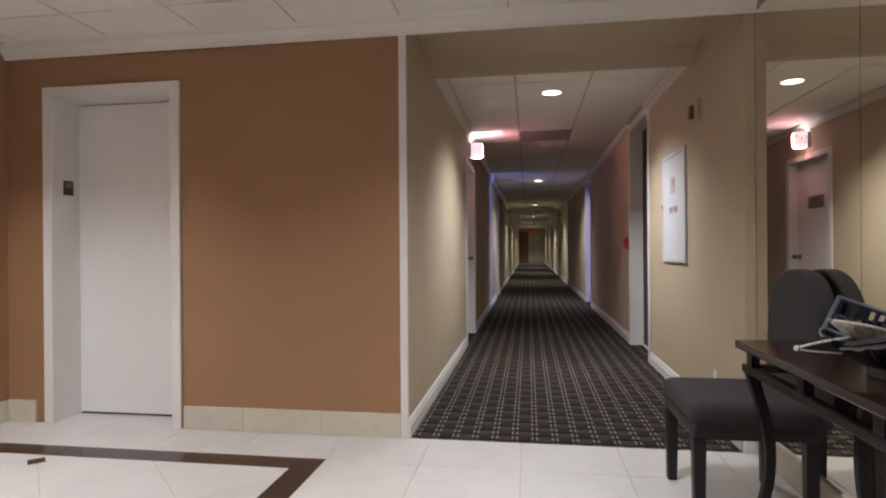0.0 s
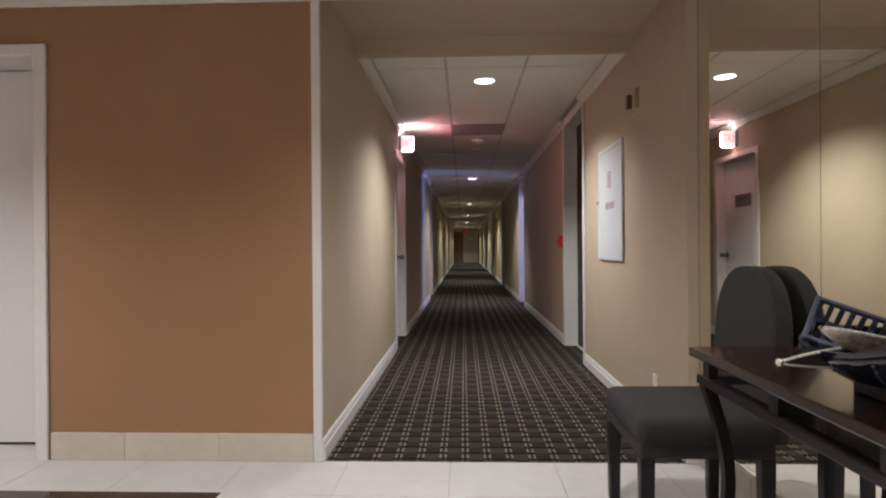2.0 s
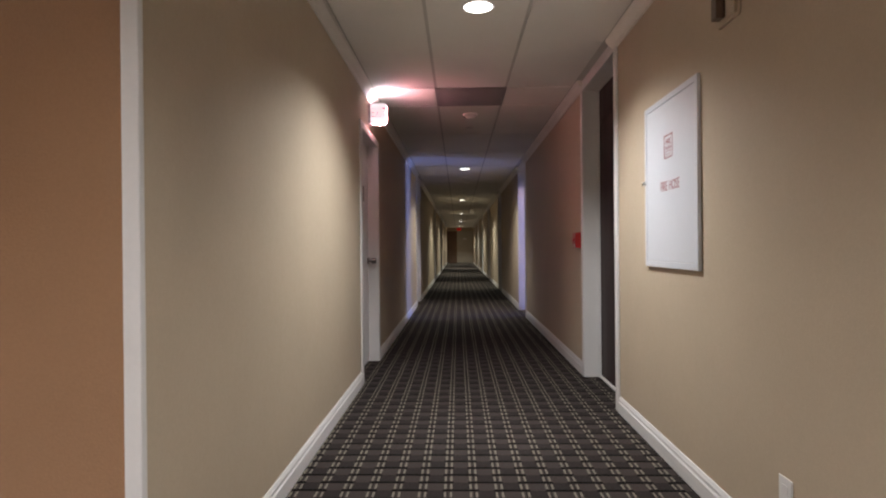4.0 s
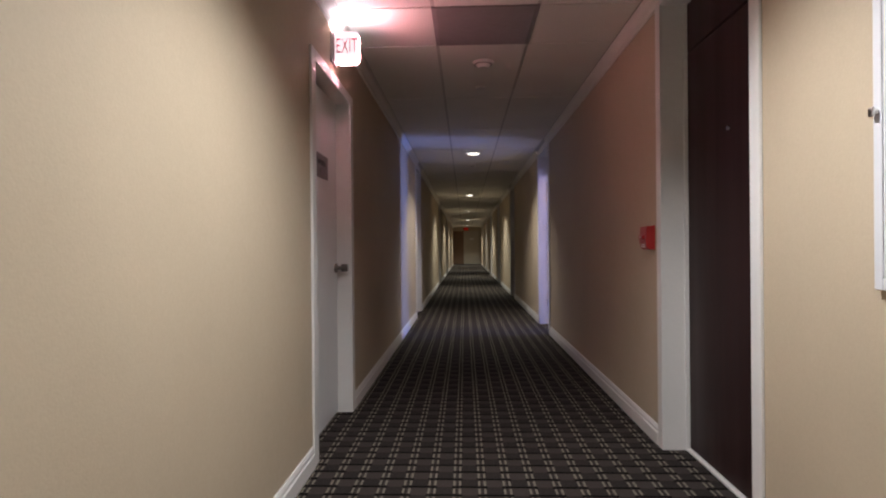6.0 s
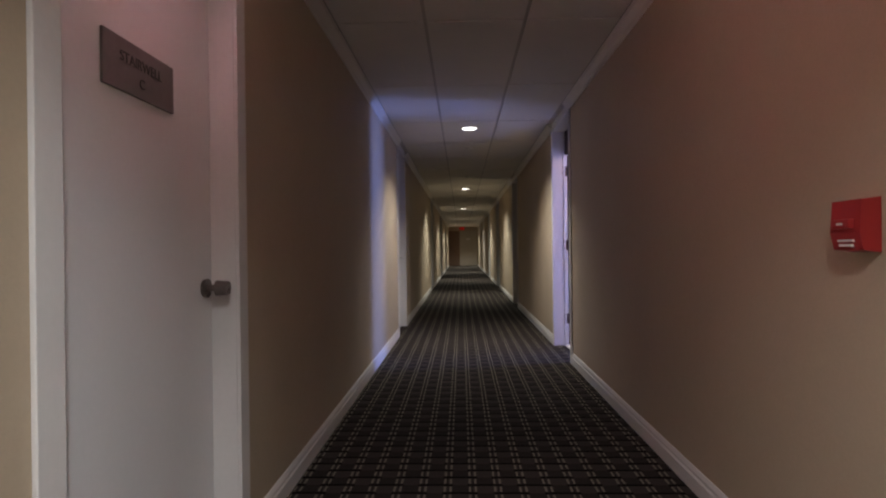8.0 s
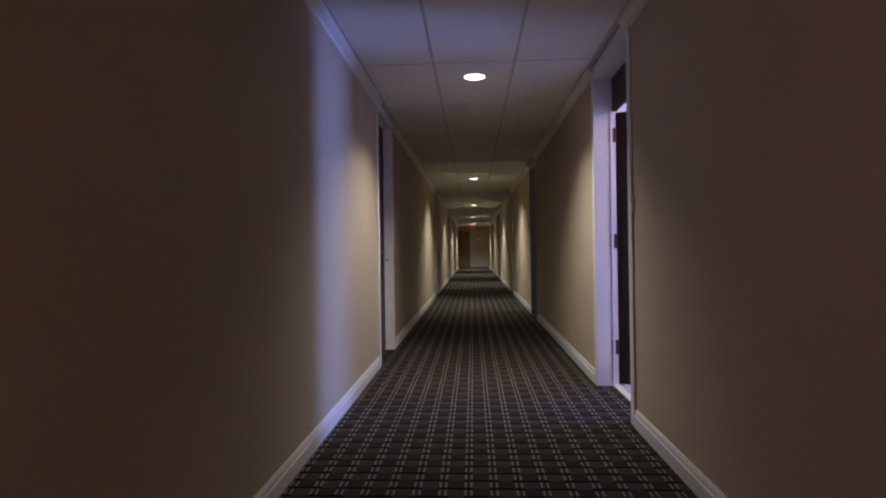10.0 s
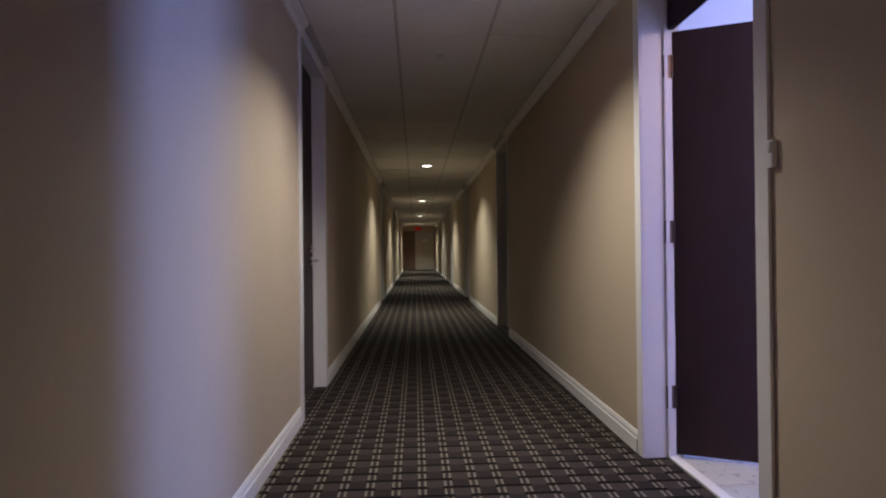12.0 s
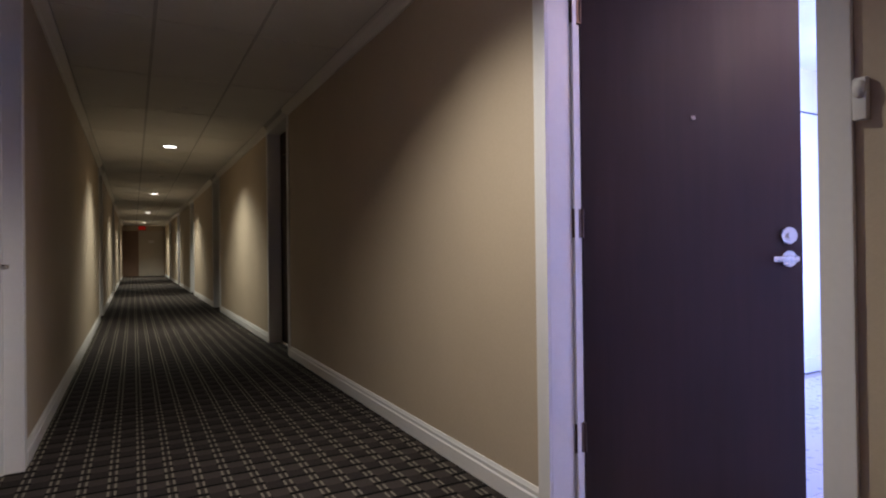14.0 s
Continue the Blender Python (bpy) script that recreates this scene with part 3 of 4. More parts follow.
for y in LAMP_YS:
    if first is None:
        first = thing("downlight", "round recessed downlight, lit, in the corridor ceiling", "downlight", (-0.01, y, CEIL), 0, "corridor downlights")
        bm = B()
        bmesh.ops.create_circle(bm, segments=40, radius=0.098)
        rim = bmesh.ops.extrude_edge_only(bm, edges=list(bm.edges))
        for v in (g for g in rim["geom"] if isinstance(g, bmesh.types.BMVert)):
            v.co = (v.co.x * 0.84, v.co.y * 0.84, -0.006)
        for v in bm.verts:
            v.co.z -= 0.001
        part("trim_ring", bm, TRIM, first, "white trim ring", True)
        part("lens", rod(B(), (0, 0, -0.003), 0.082, 0.082, 0.004, 40), LAMP_GLOW, first, "glowing lens", True)
    else:
        copy_thing(first, pose(-0.01, y, CEIL))
for x, y in LOBBY_LAMPS:
    copy_thing(first, pose(x, y, LOBBY_CEIL))

vent = thing("ceiling_vent", "grey return air grille set in the ceiling grid", "vent", (-0.016, 3.835, CEIL))
part("backing", box(B(), -0.295, 0.295, -0.298, 0.298, 0.012, 0.016), DARK, vent)
for s in (-1, 1):
    part("frame", box(B(), s * 0.297 - 0.012, s * 0.297 + 0.012, -0.300, 0.300, -0.004, 0.010), GREY_VENT, vent)
    part("frame", box(B(), -0.284, 0.284, s * 0.288 - 0.012, s * 0.288 + 0.012, -0.004, 0.010), GREY_VENT, vent)
slat = mesh_of("slat", box(B(), -0.284, 0.284, -0.013, 0.001, -0.002, 0.010), GREY_VENT)
for k in range(30):
    ob = new("slat", slat)
    ob.parent, ob.location = vent, (0, -0.265 + 0.0184 * k, 0)

smoke = thing("smoke_detector", "round off-white smoke detector on the ceiling", "smoke detector", (0.0, 4.50, CEIL))
bm = rod(B(), (0, 0, -0.009), 0.075, 0.075, 0.018, 36)
rod(bm, (0, 0, -0.03), 0.035, 0.062, 0.026, 36)
part("body", bm, WHITE_PLASTIC, smoke, "", True)
part("sensor_slot", rod(B(), (0, 0, -0.0205), 0.064, 0.064, 0.004, 36), GREY_VENT, smoke, "", True)

sprinkler = None
for y in (1.19, 5.16, 9.83, 12.9, 18.4, 23.0):
    if sprinkler is None:
        sprinkler = thing("sprinkler_cover", "small round off-white sprinkler cover plate", "sprinkler", (0.0, y, CEIL), 0, "sprinkler covers")
        part("plate", rod(B(), (0, 0, -0.007), 0.044, 0.047, 0.014, 30), WHITE_PLASTIC, sprinkler, "", True)
        part("collar", rod(B(), (0, 0, -0.0005), 0.056, 0.056, 0.003, 30), CORNICE, sprinkler, "", True)
    else:
        copy_thing(sprinkler, pose(0.0, y, CEIL))

# exit sign on an arm over the stairwell door, facing along the corridor
def rounded_plate(x0, x1, z0, z1, y0, y1, radius):
    """An upright plate across the corridor with rounded corners."""
    pts = []
    for cx, cz, start in ((x1 - radius, z1 - radius, 0), (x0 + radius, z1 - radius, 90), (x0 + radius, z0 + radius, 180), (x1 - radius, z0 + radius, 270)):
        for k in range(6):
            a = radians(start + 18 * k)
            pts.append((cx + radius * math.cos(a), cz + radius * math.sin(a)))
    return prism(B(), pts, "y", y0, y1)


ex = thing("exit_sign", "lit white exit sign with red letters over the stairwell door", "exit sign", (-HALF, 3.615, 2.168))
bm = box(B(), 0.0005, 0.010, -0.06, 0.06, 0.01, 0.18, 0.003)
box(bm, 0.010, 0.020, -0.025, 0.025, 0.0, 0.19, 0.003)
part("housing", bm, GREY_VENT, ex, "grey metal housing")
for s in (-1, 1):
    face = part("face", rounded_plate(0.0205, 0.160, 0.006, 0.188, min(s * 0.014, s * 0.022), max(s * 0.014, s * 0.022), 0.024), EXIT_GLOW, ex, "glowing white face")
    letters("lettering", "EXIT", 0.125, EXIT_LETTER, face, pose(0.090, s * 0.0225, 0.104, 90, 0, 0 if s < 0 else 180), "red letters", 0.0006, 0.50)
# strong pink emitters added at end and underside to tint nearby wall and door
part("end_emitter", box(B(), 0.156, 0.1592, -0.0135, 0.0135, 0.032, 0.163), EXIT_SIDE, ex, "added pink emitter at the sign's end")
part("underside_emitter", box(B(), 0.044, 0.137, -0.0135, 0.0135, 0.007, 0.012), EXIT_BOTTOM, ex, "added pink emitter under the sign")
part("light_slot", box(B(), 0.044, 0.137, -0.0135, 0.0135, 0.182, 0.185), EXIT_TOP, ex, "open glowing top")

# ---- corridor wall fixtures ----
cab = thing("fire_hose_cabinet", "white enamel fire hose cabinet with red lettering on the wall", "hose cabinet", (HALF, 1.447, 0.975))
W2, HH = 0.345, 0.855
bm = B()
box(bm, -0.018, -0.001, -W2, -W2 + 0.03, 0, HH, 0.003)
box(bm, -0.018, -0.001, W2 - 0.03, W2, 0, HH, 0.003)
box(bm, -0.018, -0.001, -W2 + 0.03, W2 - 0.03, 0, 0.03, 0.003)
box(bm, -0.018, -0.001, -W2 + 0.03, W2 - 0.03, HH - 0.03, HH, 0.003)
part("frame", bm, CABINET, cab)
door = part("cabinet_door", box(B(), -0.015, -0.001, -W2 + 0.0312, W2 - 0.0312, 0.0312, HH - 0.0312, 0.002), CABINET, cab)
letters("lettering", "FIRE HOSE", 0.070, RED_INK, door, pose(-0.0154, -0.014, 0.405, 90, 0, -90), "dark red lettering", 0.0004, 0.78)
bm = B()
for y0, y1, z0, z1 in ((-0.055, 0.055, 0.652, 0.658), (-0.055, 0.055, 0.544, 0.55), (-0.055, -0.049, 0.55, 0.652), (0.049, 0.055, 0.55, 0.652), (-0.038, 0.038, 0.588, 0.593), (-0.04, 0.04, 0.598, 0.601), (-0.03, 0.03, 0.577, 0.580), (-0.03, 0.03, 0.560, 0.563), (-0.03, -0.027, 0.563, 0.577), (0.027, 0.03, 0.563, 0.577)):
    box(bm, -0.0162, -0.0152, y0, y1, z0, z1)
part("emblem", bm, RED_INK, door, "small red printed emblem")
letters("lettering", "FIRE", 0.042, RED_INK, door, pose(-0.0154, 0.0, 0.622, 90, 0, -90), "", 0.0004, 0.85)
bm = rod(B(), (-0.023, W2 - 0.014, 0.45), 0.007, 0.009, 0.014, 18, (0, 90, 0))
box(bm, -0.034, -0.027, W2 - 0.022, W2 - 0.004, 0.438, 0.462, 0.003)
part("latch", bm, CHROME, cab, "small metal latch", True)

pull = thing("fire_alarm_pull", "red manual fire alarm pull station on the wall", "fire alarm", (HALF, 3.565, 1.07))
bm = prism(B(), [(-0.001, 0.0), (-0.044, 0.006), (-0.054, 0.05), (-0.048, 0.132), (-0.001, 0.138)], "y", -0.056, 0.056)
body = part("body", bm, RED, pull)
part("handle", box(B(), -0.066, -0.05, -0.034, 0.034, 0.06, 0.084, 0.005), RED, pull, "red pull bar")
part("printed_mark", box(B(), -0.0668, -0.066, -0.012, 0.012, 0.069, 0.075), WHITE_PLASTIC, pull, "white printed mark")
for z, w in ((0.030, 0.03), (0.018, 0.024)):
    bm = box(B(), -0.0525, -0.0465, -w, w, z - 0.003, z + 0.003)
    part("printed_line", bm, WHITE_PLASTIC, pull, "white printed line")

strobe = thing("alarm_strobe", "tan alarm strobe with a dark brown lens on the wall", "alarm strobe", (HALF, 0.80, 1.94))
part("plate", box(B(), -0.012, -0.001, -0.05, 0.112, 0.0, 0.14, 0.004), TAN, strobe)
part("lens", box(B(), -0.046, -0.012, 0.050, 0.100, 0.026, 0.114, 0.006), BROWN_LENS, strobe, "dark brown lens")
part("horn", box(B(), -0.026, -0.012, -0.042, 0.02, 0.008, 0.132, 0.006), TAN, strobe, "tan horn grille")

outlet = thing("wall_outlet", "white electrical outlet plate low on the wall", "outlet", (HALF, 0.48, 0.22))
part("plate", box(B(), -0.006, -0.001, -0.037, 0.037, 0, 0.115, 0.002), WHITE_PLASTIC, outlet)
for z in (0.038, 0.078):
    part("socket", box(B(), -0.0075, -0.006, -0.016, 0.016, z - 0.013, z + 0.013, 0.0005), TRIM, outlet)

bell = thing("door_chime", "white door chime with two rounded lobes beside the open door", "door chime", (HALF, 7.404, 1.28))
bm = box(B(), -0.018, -0.001, -0.014, 0.014, 0.0, 0.09, 0.005, 3)
part("body", bm, WHITE_PLASTIC, bell, "", True)
bm = ball(B(), (-0.018, 0.0, 0.066), 0.015, (0.6, 0.9, 1.3), 20)
part("button_cover", bm, WHITE_PLASTIC, bell, "", True)

# ---- lobby furniture ----
chair = thing("side_chair", "charcoal fabric side chair with a rounded back against the mirror", "chair", (0.655, -0.62, 0))
bm = box(B(), -0.245, 0.23, -0.25, 0.25, 0.375, 0.475, 0.045, 5)
for v in bm.verts:
    if v.co.z > 0.44:
        v.co.z += 0.03 * (1 - (v.co.x / 0.27) ** 2) * (1 - (v.co.y / 0.27) ** 2)
part("seat", bm, FABRIC, chair, "", True)
part("seat_rail", box(B(), -0.238, 0.225, -0.243, 0.243, 0.335, 0.40, 0.018, 3), FABRIC, chair, "", True)
outline = [(-0.235, 0.40), (0.235, 0.40)] + [(0.235 * math.cos(a) ** 0.8 if math.cos(a) > 0 else -0.235 * (-math.cos(a)) ** 0.8, 0.70 + 0.31 * math.sin(a) ** 0.8) for a in [math.pi * k / 28 for k in range(29)]]
clean = []
for p in outline:
    if not clean or math.hypot(p[0] - clean[-1][0], p[1] - clean[-1][1]) > 0.004:
        clean.append(p)
bm = prism(B(), clean, "x", 0.200, 0.275)
rim = [e for e in bm.edges if abs(e.verts[0].co.x - e.verts[1].co.x) < 1e-6]
bmesh.ops.bevel(bm, geom=rim, offset=0.022, segments=3, affect="EDGES", profile=0.6)
back = part("backrest", bm, FABRIC, chair, "", True)
back.matrix_local = Matrix.Translation((0, 0, 0.4)) @ pose(0, 0, 0, 0, 3, 0) @ Matrix.Translation((0.0, 0, -0.4))
for sx in (-1, 1):
    for sy in (-1, 1):
        x, y = (-0.212 if sx < 0 else 0.2), sy * 0.215
        bm = B()
        made = bmesh.ops.create_cube(bm, size=1, matrix=Matrix.LocRotScale((x, y, 0.17), None, (0.05, 0.05, 0.34)))
        for v in bm.verts:
            if v.co.z < 0.1:
                v.co.x, v.co.y = x + (v.co.x - x) * 0.82, y + (v.co.y - y) * 0.82
        bmesh.ops.bevel(bm, geom=list(bm.edges), offset=0.004, segments=2, affect="EDGES")
        part("leg", bm, CHAIR_LEG, chair)

table = thing("console_table", "dark lacquered wooden console table with curved legs by the mirror", "console table", (0.734, -1.68, 0))
TL, TW = 0.64, 0.222
part("tabletop", box(B(), -TW, TW, -TL, TL, 0.732, 0.760, 0.005), TABLE_TOP, table)
for s in (-1, 1):
    part("rail", box(B(), s * (TW - 0.03) - 0.018, s * (TW - 0.03) + 0.018, -TL + 0.03, TL - 0.03, 0.655, 0.682, 0.004), TABLE_WOOD, table)
    part("rail", box(B(), -TW + 0.0485, TW - 0.0485, s * (TL - 0.05) - 0.018, s * (TL - 0.05) + 0.018, 0.655, 0.682, 0.004), TABLE_WOOD, table)
for sx in (-1, 1):
    for y in (-0.55, -0.18, 0.18, 0.55):
        part("spacer", box(B(), sx * (TW - 0.03) - 0.014, sx * (TW - 0.03) + 0.014, y - 0.02, y + 0.02, 0.682, 0.732), TABLE_WOOD, table)


def curved_leg(x, y, sx, sy):
    """A square leg that bows inward below the rail and flares out at the foot."""
    bm, rings = B(), []
    for k in range(15):
        u = k / 14
        z = 0.66 * (1 - u)
        inward = 0.05 * math.sin(math.pi * min(1.0, u * 1.15)) - 0.035 * max(0, (u - 0.72) / 0.28) ** 1.5
        w = 0.017 - 0.004 * u + 0.003 * max(0, (u - 0.85) / 0.15)
        cx, cy = x - sx * inward, y - sy * inward * 0.6
        rings.append([bm.verts.new((cx + a * w, cy + c * w, z)) for a, c in ((-1, -1), (1, -1), (1, 1), (-1, 1))])
    for r0, r1 in zip(rings, rings[1:]):
        for k in range(4):
            bm.faces.new((r0[k], r0[(k + 1) % 4], r1[(k + 1) % 4], r1[k]))
    bm.faces.new(rings[0])
    bm.faces.new(rings[-1])
    bmesh.ops.recalc_face_normals(bm, faces=bm.faces)
    return bm


for sx in (-1, 1):
    for sy in (-1, 1):
        part("leg", curved_leg(sx * (TW - 0.03), sy * (TL - 0.06), sx, sy), TABLE_WOOD, table, "", True)
part("stretcher", box(B(), -0.012, 0.012, -TL + 0.1, TL - 0.1, 0.657, 0.68, 0.003), TABLE_WOOD, table)


def shell(profile, segments, slot_rings, keep):
    """A turned shell from (radius, height) pairs; faces of the slot rings are left out but for every keep-th one."""
    bm = B()
    rings = [[bm.verts.new((r * math.cos(2 * math.pi * k / segments), r * math.sin(2 * math.pi * k / segments), z)) for k in range(segments)] for r, z in profile]
    for j in range(len(rings) - 1):
        for k in range(segments):
            if j in slot_rings and k % keep == 0:
                continue
            bm.faces.new((rings[j][k], rings[j][(k + 1) % segments], rings[j + 1][(k + 1) % segments], rings[j + 1][k]))
    return bm


def upswept(bm):
    """Lengthens a turned shell along y and lifts its two ends."""
    for v in bm.verts:
        v.co.z += (0.085 if v.co.y < 0 else 0.02) * (v.co.y / 0.18) ** 2 * min(1.0, math.hypot(v.co.x, v.co.y) / 0.16)
        v.co.y *= 1.5 if v.co.y < 0 else 1.1


bowl = thing("slotted_bowl", "navy glazed boat-shaped bowl with cut-out slots on the console table", "bowl", (0.70, -1.69, 0.760))
bm = shell([(0.0001, 0.042), (0.075, 0.042), (0.115, 0.050), (0.15, 0.070), (0.172, 0.088), (0.18, 0.098)], 150, (2, 3), 5)
upswept(bm)
bowl_body = part("body", bm, BLUE_CERAMIC, bowl, "", True)
mod = bowl_body.modifiers.new("thick", "SOLIDIFY")
mod.thickness, mod.offset = 0.007, 1
part("foot", box(B(), -0.062, 0.062, -0.085, 0.085, 0.0005, 0.041, 0.004), BLUE_CERAMIC, bowl, "square dark foot")
bm = shell([(0.176, 0.096), (0.187, 0.096), (0.189, 0.106), (0.178, 0.107), (0.176, 0.096)], 60, (), 1)
upswept(bm)
part("rim", bm, BLUE_CERAMIC, bowl, "", True)

# slatted tray leaning in the bowl
tray = thing("slatted_tray", "blue-grey slatted rectangular basket leaning in the bowl", "basket")
tray.matrix_world = pose(0.690, -1.58, 0.836, 40, 20, -30) @ Matrix.Diagonal((0.84, 0.84, 0.84, 1))
for s in (-1, 1):
    part("side_rail", box(B(), -0.15, 0.15, s * 0.075 - 0.006, s * 0.075 + 0.006, 0.052, 0.066, 0.003), NAVY_SHEEN, tray)
    part("side_rail", box(B(), -0.15, 0.15, s * 0.055 - 0.006, s * 0.055 + 0.006, -0.006, 0.006, 0.002), NAVY_SHEEN, tray)
    part("end_rail", box(B(), s * 0.15 - 0.006, s * 0.15 + 0.006, -0.081, 0.081, 0.052, 0.066, 0.003), NAVY_SHEEN, tray)
slat = mesh_of("slat", box(B(), -0.006, 0.006, -0.004, 0.004, -0.034, 0.034), NAVY_SHEEN)
for k in range(12):
    for s in (-1, 1):
        ob = new("slat", slat)
        ob.parent, ob.matrix_local = tray, pose(-0.138 + 0.025 * k, s * 0.066, 0.029, -s * 18, 0, 0)
for k in range(4):
    for s in (-1, 1):
        ob = new("slat", slat)
        ob.parent, ob.matrix_local = tray, pose(s * 0.148, -0.045 + 0.03 * k, 0.029, 0, 0, 90)
part("base", box(B(), -0.148, 0.148, -0.056, 0.056, -0.006, -0.001), BLUE_CERAMIC, tray)
for k in range(10):
    part("base_slat", box(B(), -0.136 + 0.03 * k - 0.005, -0.136 + 0.03 * k + 0.005, -0.049, 0.049, -0.001, 0.005, 0.002), NAVY_SHEEN, tray)


def taper(u, width, straight):
    """Half width along a pocket: a leaf that swells and closes, or a plain tapering horn."""
    if straight:
        return width * (1.25 * (1 - u) ** 0.85 + 0.10)
    return width * (math.sin(math.pi * (0.12 + 0.88 * u)) ** 0.7 if u < 1 else 0.02) * (1 - 0.45 * u) + 0.002


def petal(length, width, thick, curl, straight=False):
    """A long tapered pocket that curls up to its tip along x."""
    bm, rings = B(), []
    for k in range(13):
        u = k / 12
        w = taper(u, width, straight)
        t = thick * (1 - u) + 0.002
        rings.append([bm.verts.new((length * u, w * math.cos(a), curl * u * u + t * math.sin(a) * (0.7 + 0.3 * math.cos(3 * a)))) for a in [2 * math.pi * i / 14 for i in range(14)]])
    for r0, r1 in zip(rings, rings[1:]):
        for i in range(14):
            bm.faces.new((r0[i], r0[(i + 1) % 14], r1[(i + 1) % 14], r1[i]))
    bm.faces.new(rings[0])
    bm.faces.new(rings[-1])
    bmesh.ops.recalc_face_normals(bm, faces=bm.faces)
    return bm


def piping(length, width, curl, side, straight=False):
    bm, prev = B(), None
    for k in range(13):
        u = k / 12
        w = taper(u, width, straight)
        c = Vector((length * u, side * w, curl * u * u))
        ring = [bm.verts.new(c + Vector((0, 0.0035 * math.cos(a), 0.0035 * math.sin(a)))) for a in [2 * math.pi * i / 6 for i in range(6)]]
        if prev:
            for i in range(6):
                bm.faces.new((prev[i], prev[(i + 1) % 6], ring[(i + 1) % 6], ring[i]))
        prev = ring
    return bm


def ornament(label, m, length, width, thick, curl, cloth, bell_mat, bell_r=0.009):
    o = thing("festive_ornament", label, "ornament")
    o.matrix_world = m
    p = part("pocket", petal(length, width, thick, curl), cloth, o, "", True)
    for s in (-1, 1):
        part("piping", piping(length, width, curl, s), SILVER_BRAID, p, "", True)
    part("bell", ball(B(), (length + bell_r * 0.7, 0, curl), bell_r), bell_mat, o, "small metal bell", True)
    part("cuff", rod(B(), (-0.012, 0, 0), 0.012, width * 0.42, 0.034, 20, (0, 90, 0)), GOLD if cloth is BROCADE else cloth, o, "gathered cuff", True)
    return o


ornament("silver brocade pointed ornament with braid edging in the bowl", pose(0.668, -1.74, 0.850, 30, -20, 176), 0.18, 0.052, 0.016, 0.004, BROCADE, GOLD, 0.004)
ornament("black pointed ornament with silver braid hanging over the bowl rim", pose(0.666, -1.70, 0.858, 76, 3, 176), 0.225, 0.024, 0.014, -0.014, FABRIC, SILVER_FOIL, 0.008)

hat = thing("jester_hat", "silver mesh jester hat with gold bells standing in the bowl", "jester hat", (0.83, -1.65, 0.935))
for k, (lift, ln, wd) in enumerate(((131, 0.158, 0.021), (113, 0.166, 0.024), (99, 0.150, 0.021), (86, 0.185, 0.024), (66, 0.165, 0.021))):
    m = pose(0.012 * (k - 2), 0.014 * (k % 2) - 0.007 * (k % 3), 0, 0, -lift, 0) @ pose(0, 0, 0, 78 + 9 * (k % 3), 0, 0)
    pt = part("point", petal(ln, wd, 0.010, 0.03 - 0.015 * k, True), MESH_CLOTH, hat, "", True)
    pt.matrix_local = m
    for s in (-1, 1):
        part("braid", piping(ln, wd, 0.03 - 0.015 * k, s, True), SILVER_BRAID, pt, "", True)
    bl = part("bell", ball(B(), (ln + 0.004, 0, 0.03 - 0.015 * k), 0.0075), GOLD, hat, "gold bell", True)
    bl.matrix_local = m
part("hat_band", rod(B(), (0, 0, 0.0), 0.036, 0.04, 0.022, 28), SILVER_FOIL, hat, "", True)

for label, place, sc, mat, nm in (("folded red satin cloth piece in the bowl", (0.805, -1.67, 0.905), (0.075, 0.06, 0.03), RED_CLOTH, "red_cloth"), ("cream felt cloth piece in the bowl", (0.745, -1.70, 0.885), (0.06, 0.03, 0.022), CREAM_CLOTH, "cream_cloth")):
    bm = ball(B(), (0, 0, 0), 1.0, sc, 24)
    for v in bm.verts:
        v.co += 0.012 * Vector((noise.noise(v.co * 22), noise.noise(v.co * 22 + Vector((5, 0, 0))), noise.noise(v.co * 22 + Vector((0, 7, 0)))))
    ob = tagged(new(nm, mesh_of(nm, bm, mat, True)), label, "cloth")
    ob.location = place

# ---- lobby floor: tiles, dark inlay band and diagonal field ----
floor_lobby = solid("floor_lobby", box(B(), LX0, LX1 + 0.01, LY0, 0.0, -0.1, -0.004), GROUT, "cream stone floor tiles with a dark inlaid border", "floor")
solid("floor_lift", box(B(), EL0, EL1, 0.0, ELDEEP + 0.05, -0.1, -0.0005), MARBLE, "cream stone sill in front of the lift door", "floor")
IX1, IY1, IB = -1.272, -0.378, 0.14
IX0, IY0 = -6.0, -4.2


def convex_piece(name, pts, mat, parent, z=0.0):
    """A flat stone piece with chamfered top edges."""
    c = sum((Vector(p) for p in pts), Vector((0, 0))) / len(pts)
    bm = B()
    low = [bm.verts.new((p[0] - c.x, p[1] - c.y, -0.006)) for p in pts]
    mid = [bm.verts.new((p[0] - c.x, p[1] - c.y, -0.001)) for p in pts]
    top = []
    for p in pts:
        d = Vector(p) - c
        q = d * (1 - 0.002 / max(0.02, d.length))
        top.append(bm.verts.new((q.x, q.y, 0.0)))
    n = len(pts)
    for k in range(n):
        bm.faces.new((low[k], low[(k + 1) % n], mid[(k + 1) % n], mid[k]))
        bm.faces.new((mid[k], mid[(k + 1) % n], top[(k + 1) % n], top[k]))
    bm.faces.new(top)
    bmesh.ops.recalc_face_normals(bm, faces=bm.faces)
    ob = part(name, bm, mat, parent)
    ob.location = (c.x, c.y, z)
    return ob


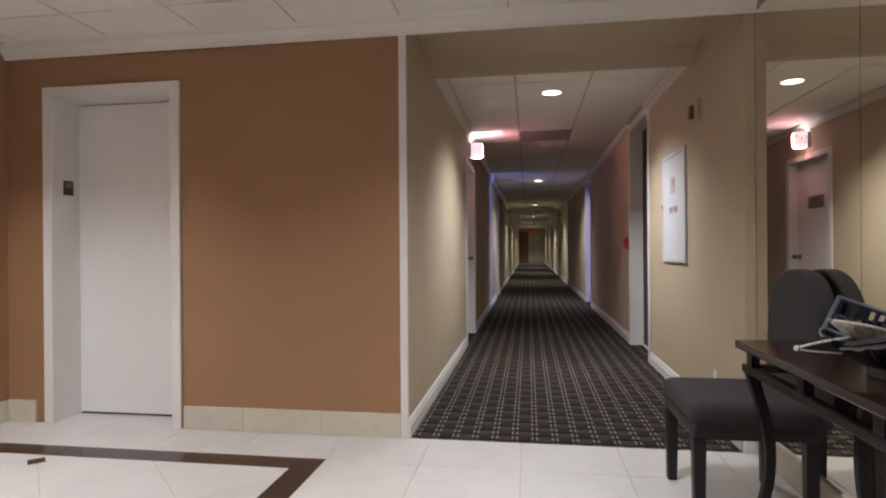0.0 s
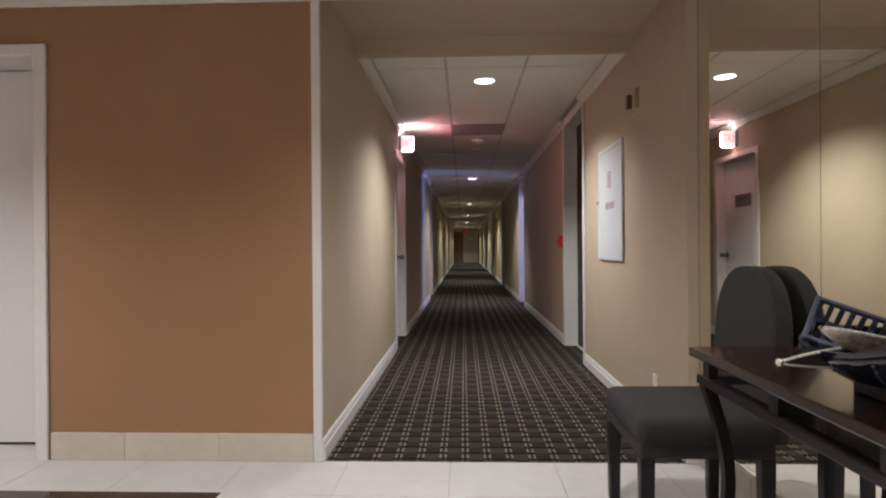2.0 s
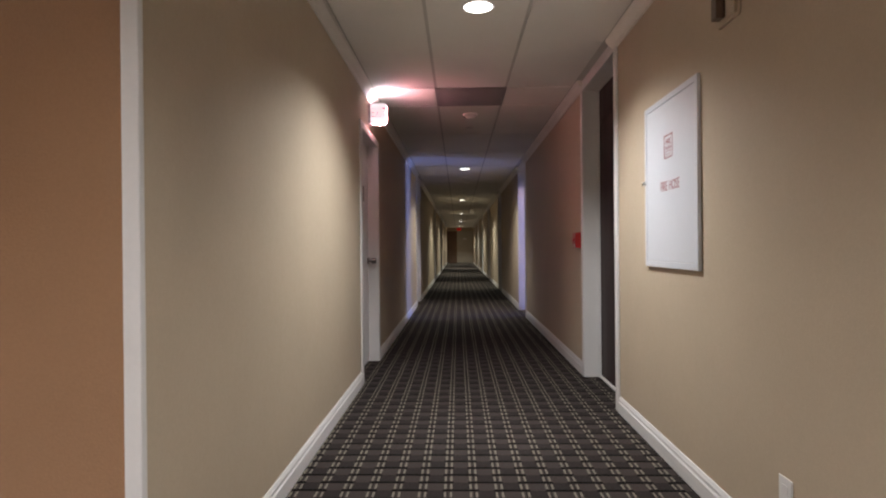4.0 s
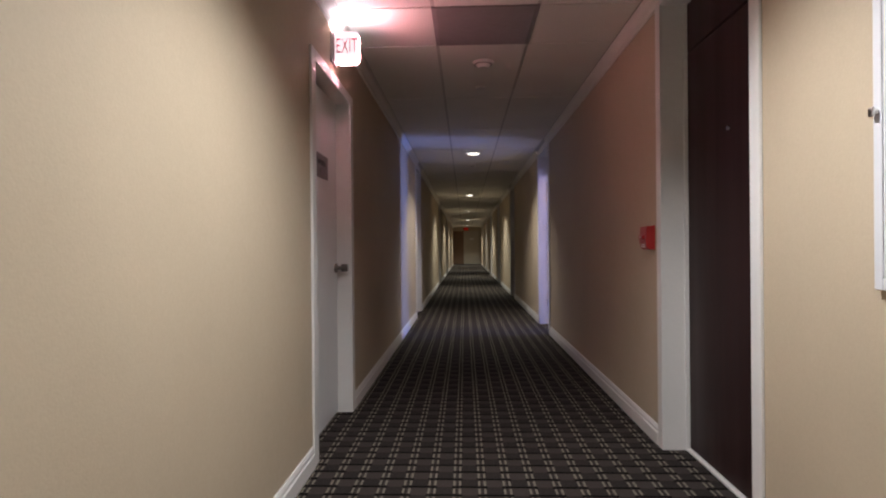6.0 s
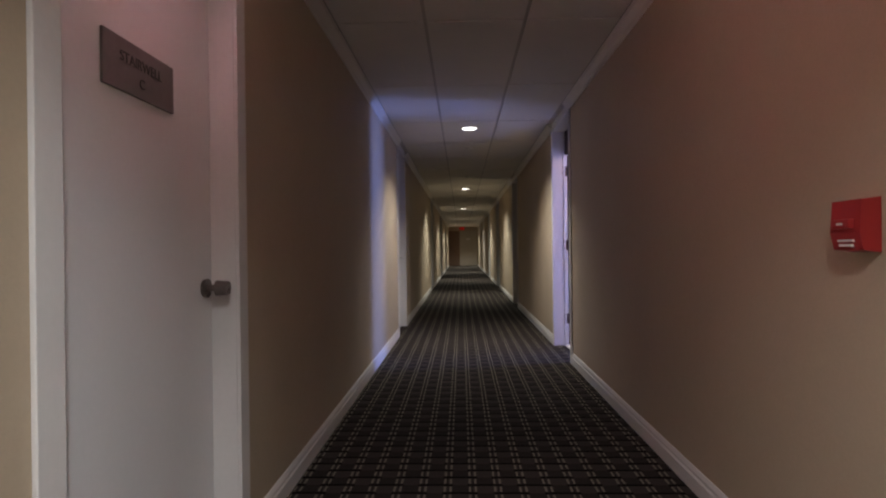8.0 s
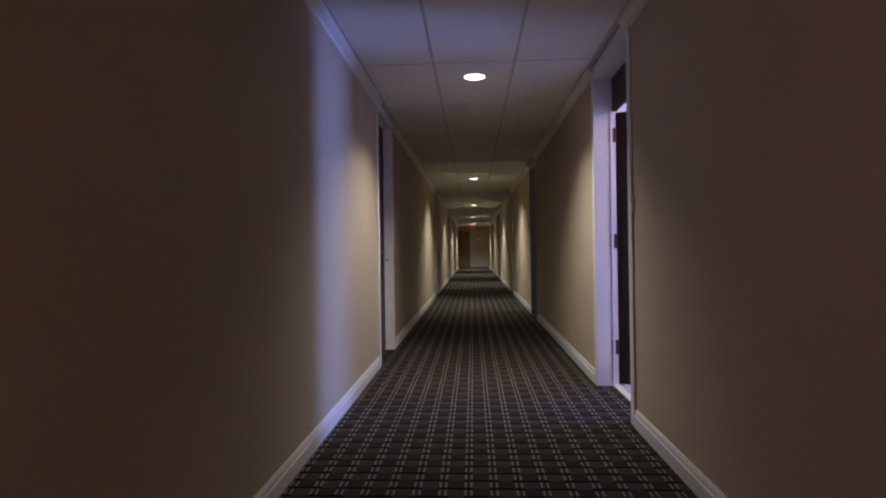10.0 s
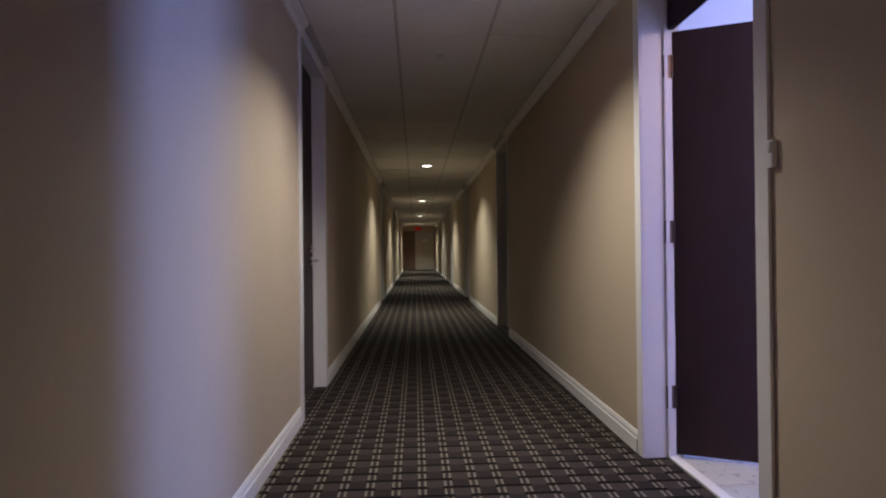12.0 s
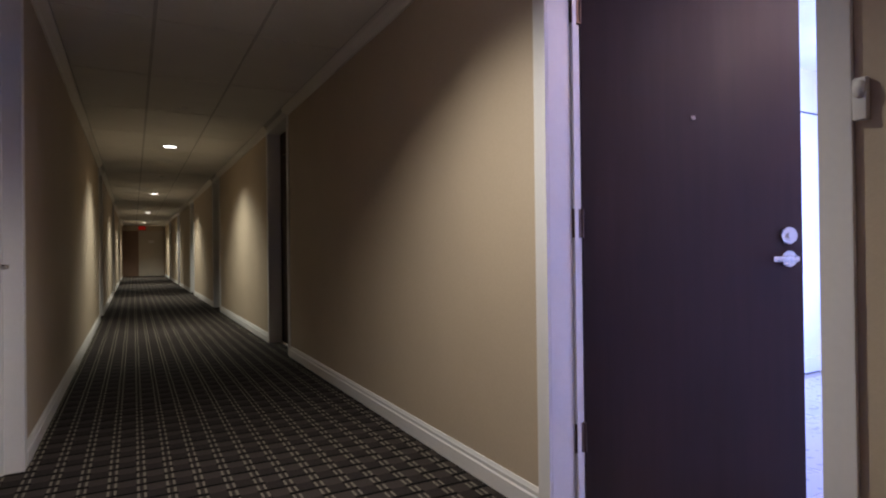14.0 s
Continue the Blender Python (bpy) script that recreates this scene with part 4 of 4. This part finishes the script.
def clipped(pts, a, b, c):
    """The part of a convex outline where a x + b y <= c."""
    out = []
    for p, q in zip(pts, pts[1:] + pts[:1]):
        fp, fq = a * p[0] + b * p[1] - c, a * q[0] + b * q[1] - c
        if fp <= 0:
            out.append(p)
        if fp * fq < 0:
            t = fp / (fp - fq)
            out.append((p[0] + t * (q[0] - p[0]), p[1] + t * (q[1] - p[1])))
    return out


def area(pts):
    return abs(sum(p[0] * q[1] - q[0] * p[1] for p, q in zip(pts, pts[1:] + pts[:1]))) / 2


J = 0.0015
# straight tiles outside the inlay
xs = [-0.264 + 0.512 * k for k in range(-7, 3)]
ys = [-0.40 - 0.512 * k for k in range(-1, 12)]
for x0 in xs:
    for y1 in ys:
        pts = [(x0 + J, y1 - 0.512 + J), (x0 + 0.512 - J, y1 - 0.512 + J), (x0 + 0.512 - J, y1 - J), (x0 + J, y1 - J)]
        for a, b, c in ((1, 0, LX1 - 0.012), (-1, 0, -LX0), (0, 1, -0.002), (0, -1, -LY0)):
            pts = clipped(pts, a, b, c) if pts else pts
        if not pts:
            continue
        pieces = [pts]
        if min(p[0] for p in pts) < IX1 and min(p[1] for p in pts) < IY1 and max(p[1] for p in pts) > IY0:
            pieces = [clipped(pts, -1, 0, -IX1 - J), clipped(clipped(pts, 1, 0, IX1), 0, -1, -IY1 - J), clipped(clipped(pts, 1, 0, IX1), 0, 1, IY0 - J)]
        for p in pieces:
            if len(p) > 2 and area(p) > 0.0008:
                convex_piece("tile", p, MARBLE, floor_lobby)
# inlay band
convex_piece("inlay_strip", [(LX0, IY1 - IB), (-2.75, IY1 - IB), (-2.75, IY1), (LX0, IY1)], INLAY, floor_lobby)
convex_piece("inlay_strip", [(-2.748, IY1 - IB), (-2.02, IY1 - IB), (-2.02, IY1), (-2.748, IY1)], INLAY, floor_lobby)
convex_piece("inlay_strip", [(-2.018, IY1 - IB), (IX1 - IB, IY1 - IB), (IX1, IY1), (-2.018, IY1)], INLAY, floor_lobby)
convex_piece("inlay_strip", [(IX1 - IB, -1.4), (IX1, -1.4), (IX1, IY1 - 0.002), (IX1 - IB, IY1 - IB - 0.002)], INLAY, floor_lobby)
for k in range(3):
    convex_piece("inlay_strip", [(IX1 - IB, -2.3 - 0.9 * k), (IX1, -2.3 - 0.9 * k), (IX1, -1.402 - 0.9 * k), (IX1 - IB, -1.402 - 0.9 * k)], INLAY, floor_lobby)
# diagonal field inside the band, with small dark lozenges at the crossings
S = 0.685
for i in range(-14, 6):
    for j in range(-10, 8):
        p0, m0 = -2.68 + S * i, -2.14 + S * j
        pts = [((p + m) / 2, (p - m) / 2) for p, m in ((p0, m0), (p0 + S, m0), (p0 + S, m0 + S), (p0, m0 + S))]
        cx, cy = sum(p[0] for p in pts) / 4, sum(p[1] for p in pts) / 4
        pts = [(cx + (p[0] - cx) * 0.995, cy + (p[1] - cy) * 0.995) for p in pts]
        for a, b, c in ((1, 0, IX1 - IB - J), (-1, 0, -LX0), (0, 1, IY1 - IB - J), (0, -1, -IY0)):
            pts = clipped(pts, a, b, c) if len(pts) > 2 else []
        if len(pts) > 2 and area(pts) > 0.0008:
            convex_piece("tile", pts, MARBLE, floor_lobby)
for px, py in ((-2.765, -0.605), (-2.08, -0.605 - 0.685), (-2.08 - 1.37, -0.605 - 0.685), (-2.765, -1.975)):
    convex_piece("lozenge", [(px - 0.055, py), (px, py - 0.055), (px + 0.055, py), (px, py + 0.055)], INLAY, floor_lobby, 0.0025)

# ---- room floor tiles ----
tile = mesh_of("tile", box(B(), -0.2985, 0.2985, -0.2985, 0.2985, -0.006, 0.0, 0.001), ROOM_TILE)
for i in range(6):
    for j in range(4):
        ob = new("tile", tile)
        ob.parent, ob.location = room_floor, (RX0 + 0.31 + 0.6 * i, RY0 + 0.6 + 0.6 * j, 0)
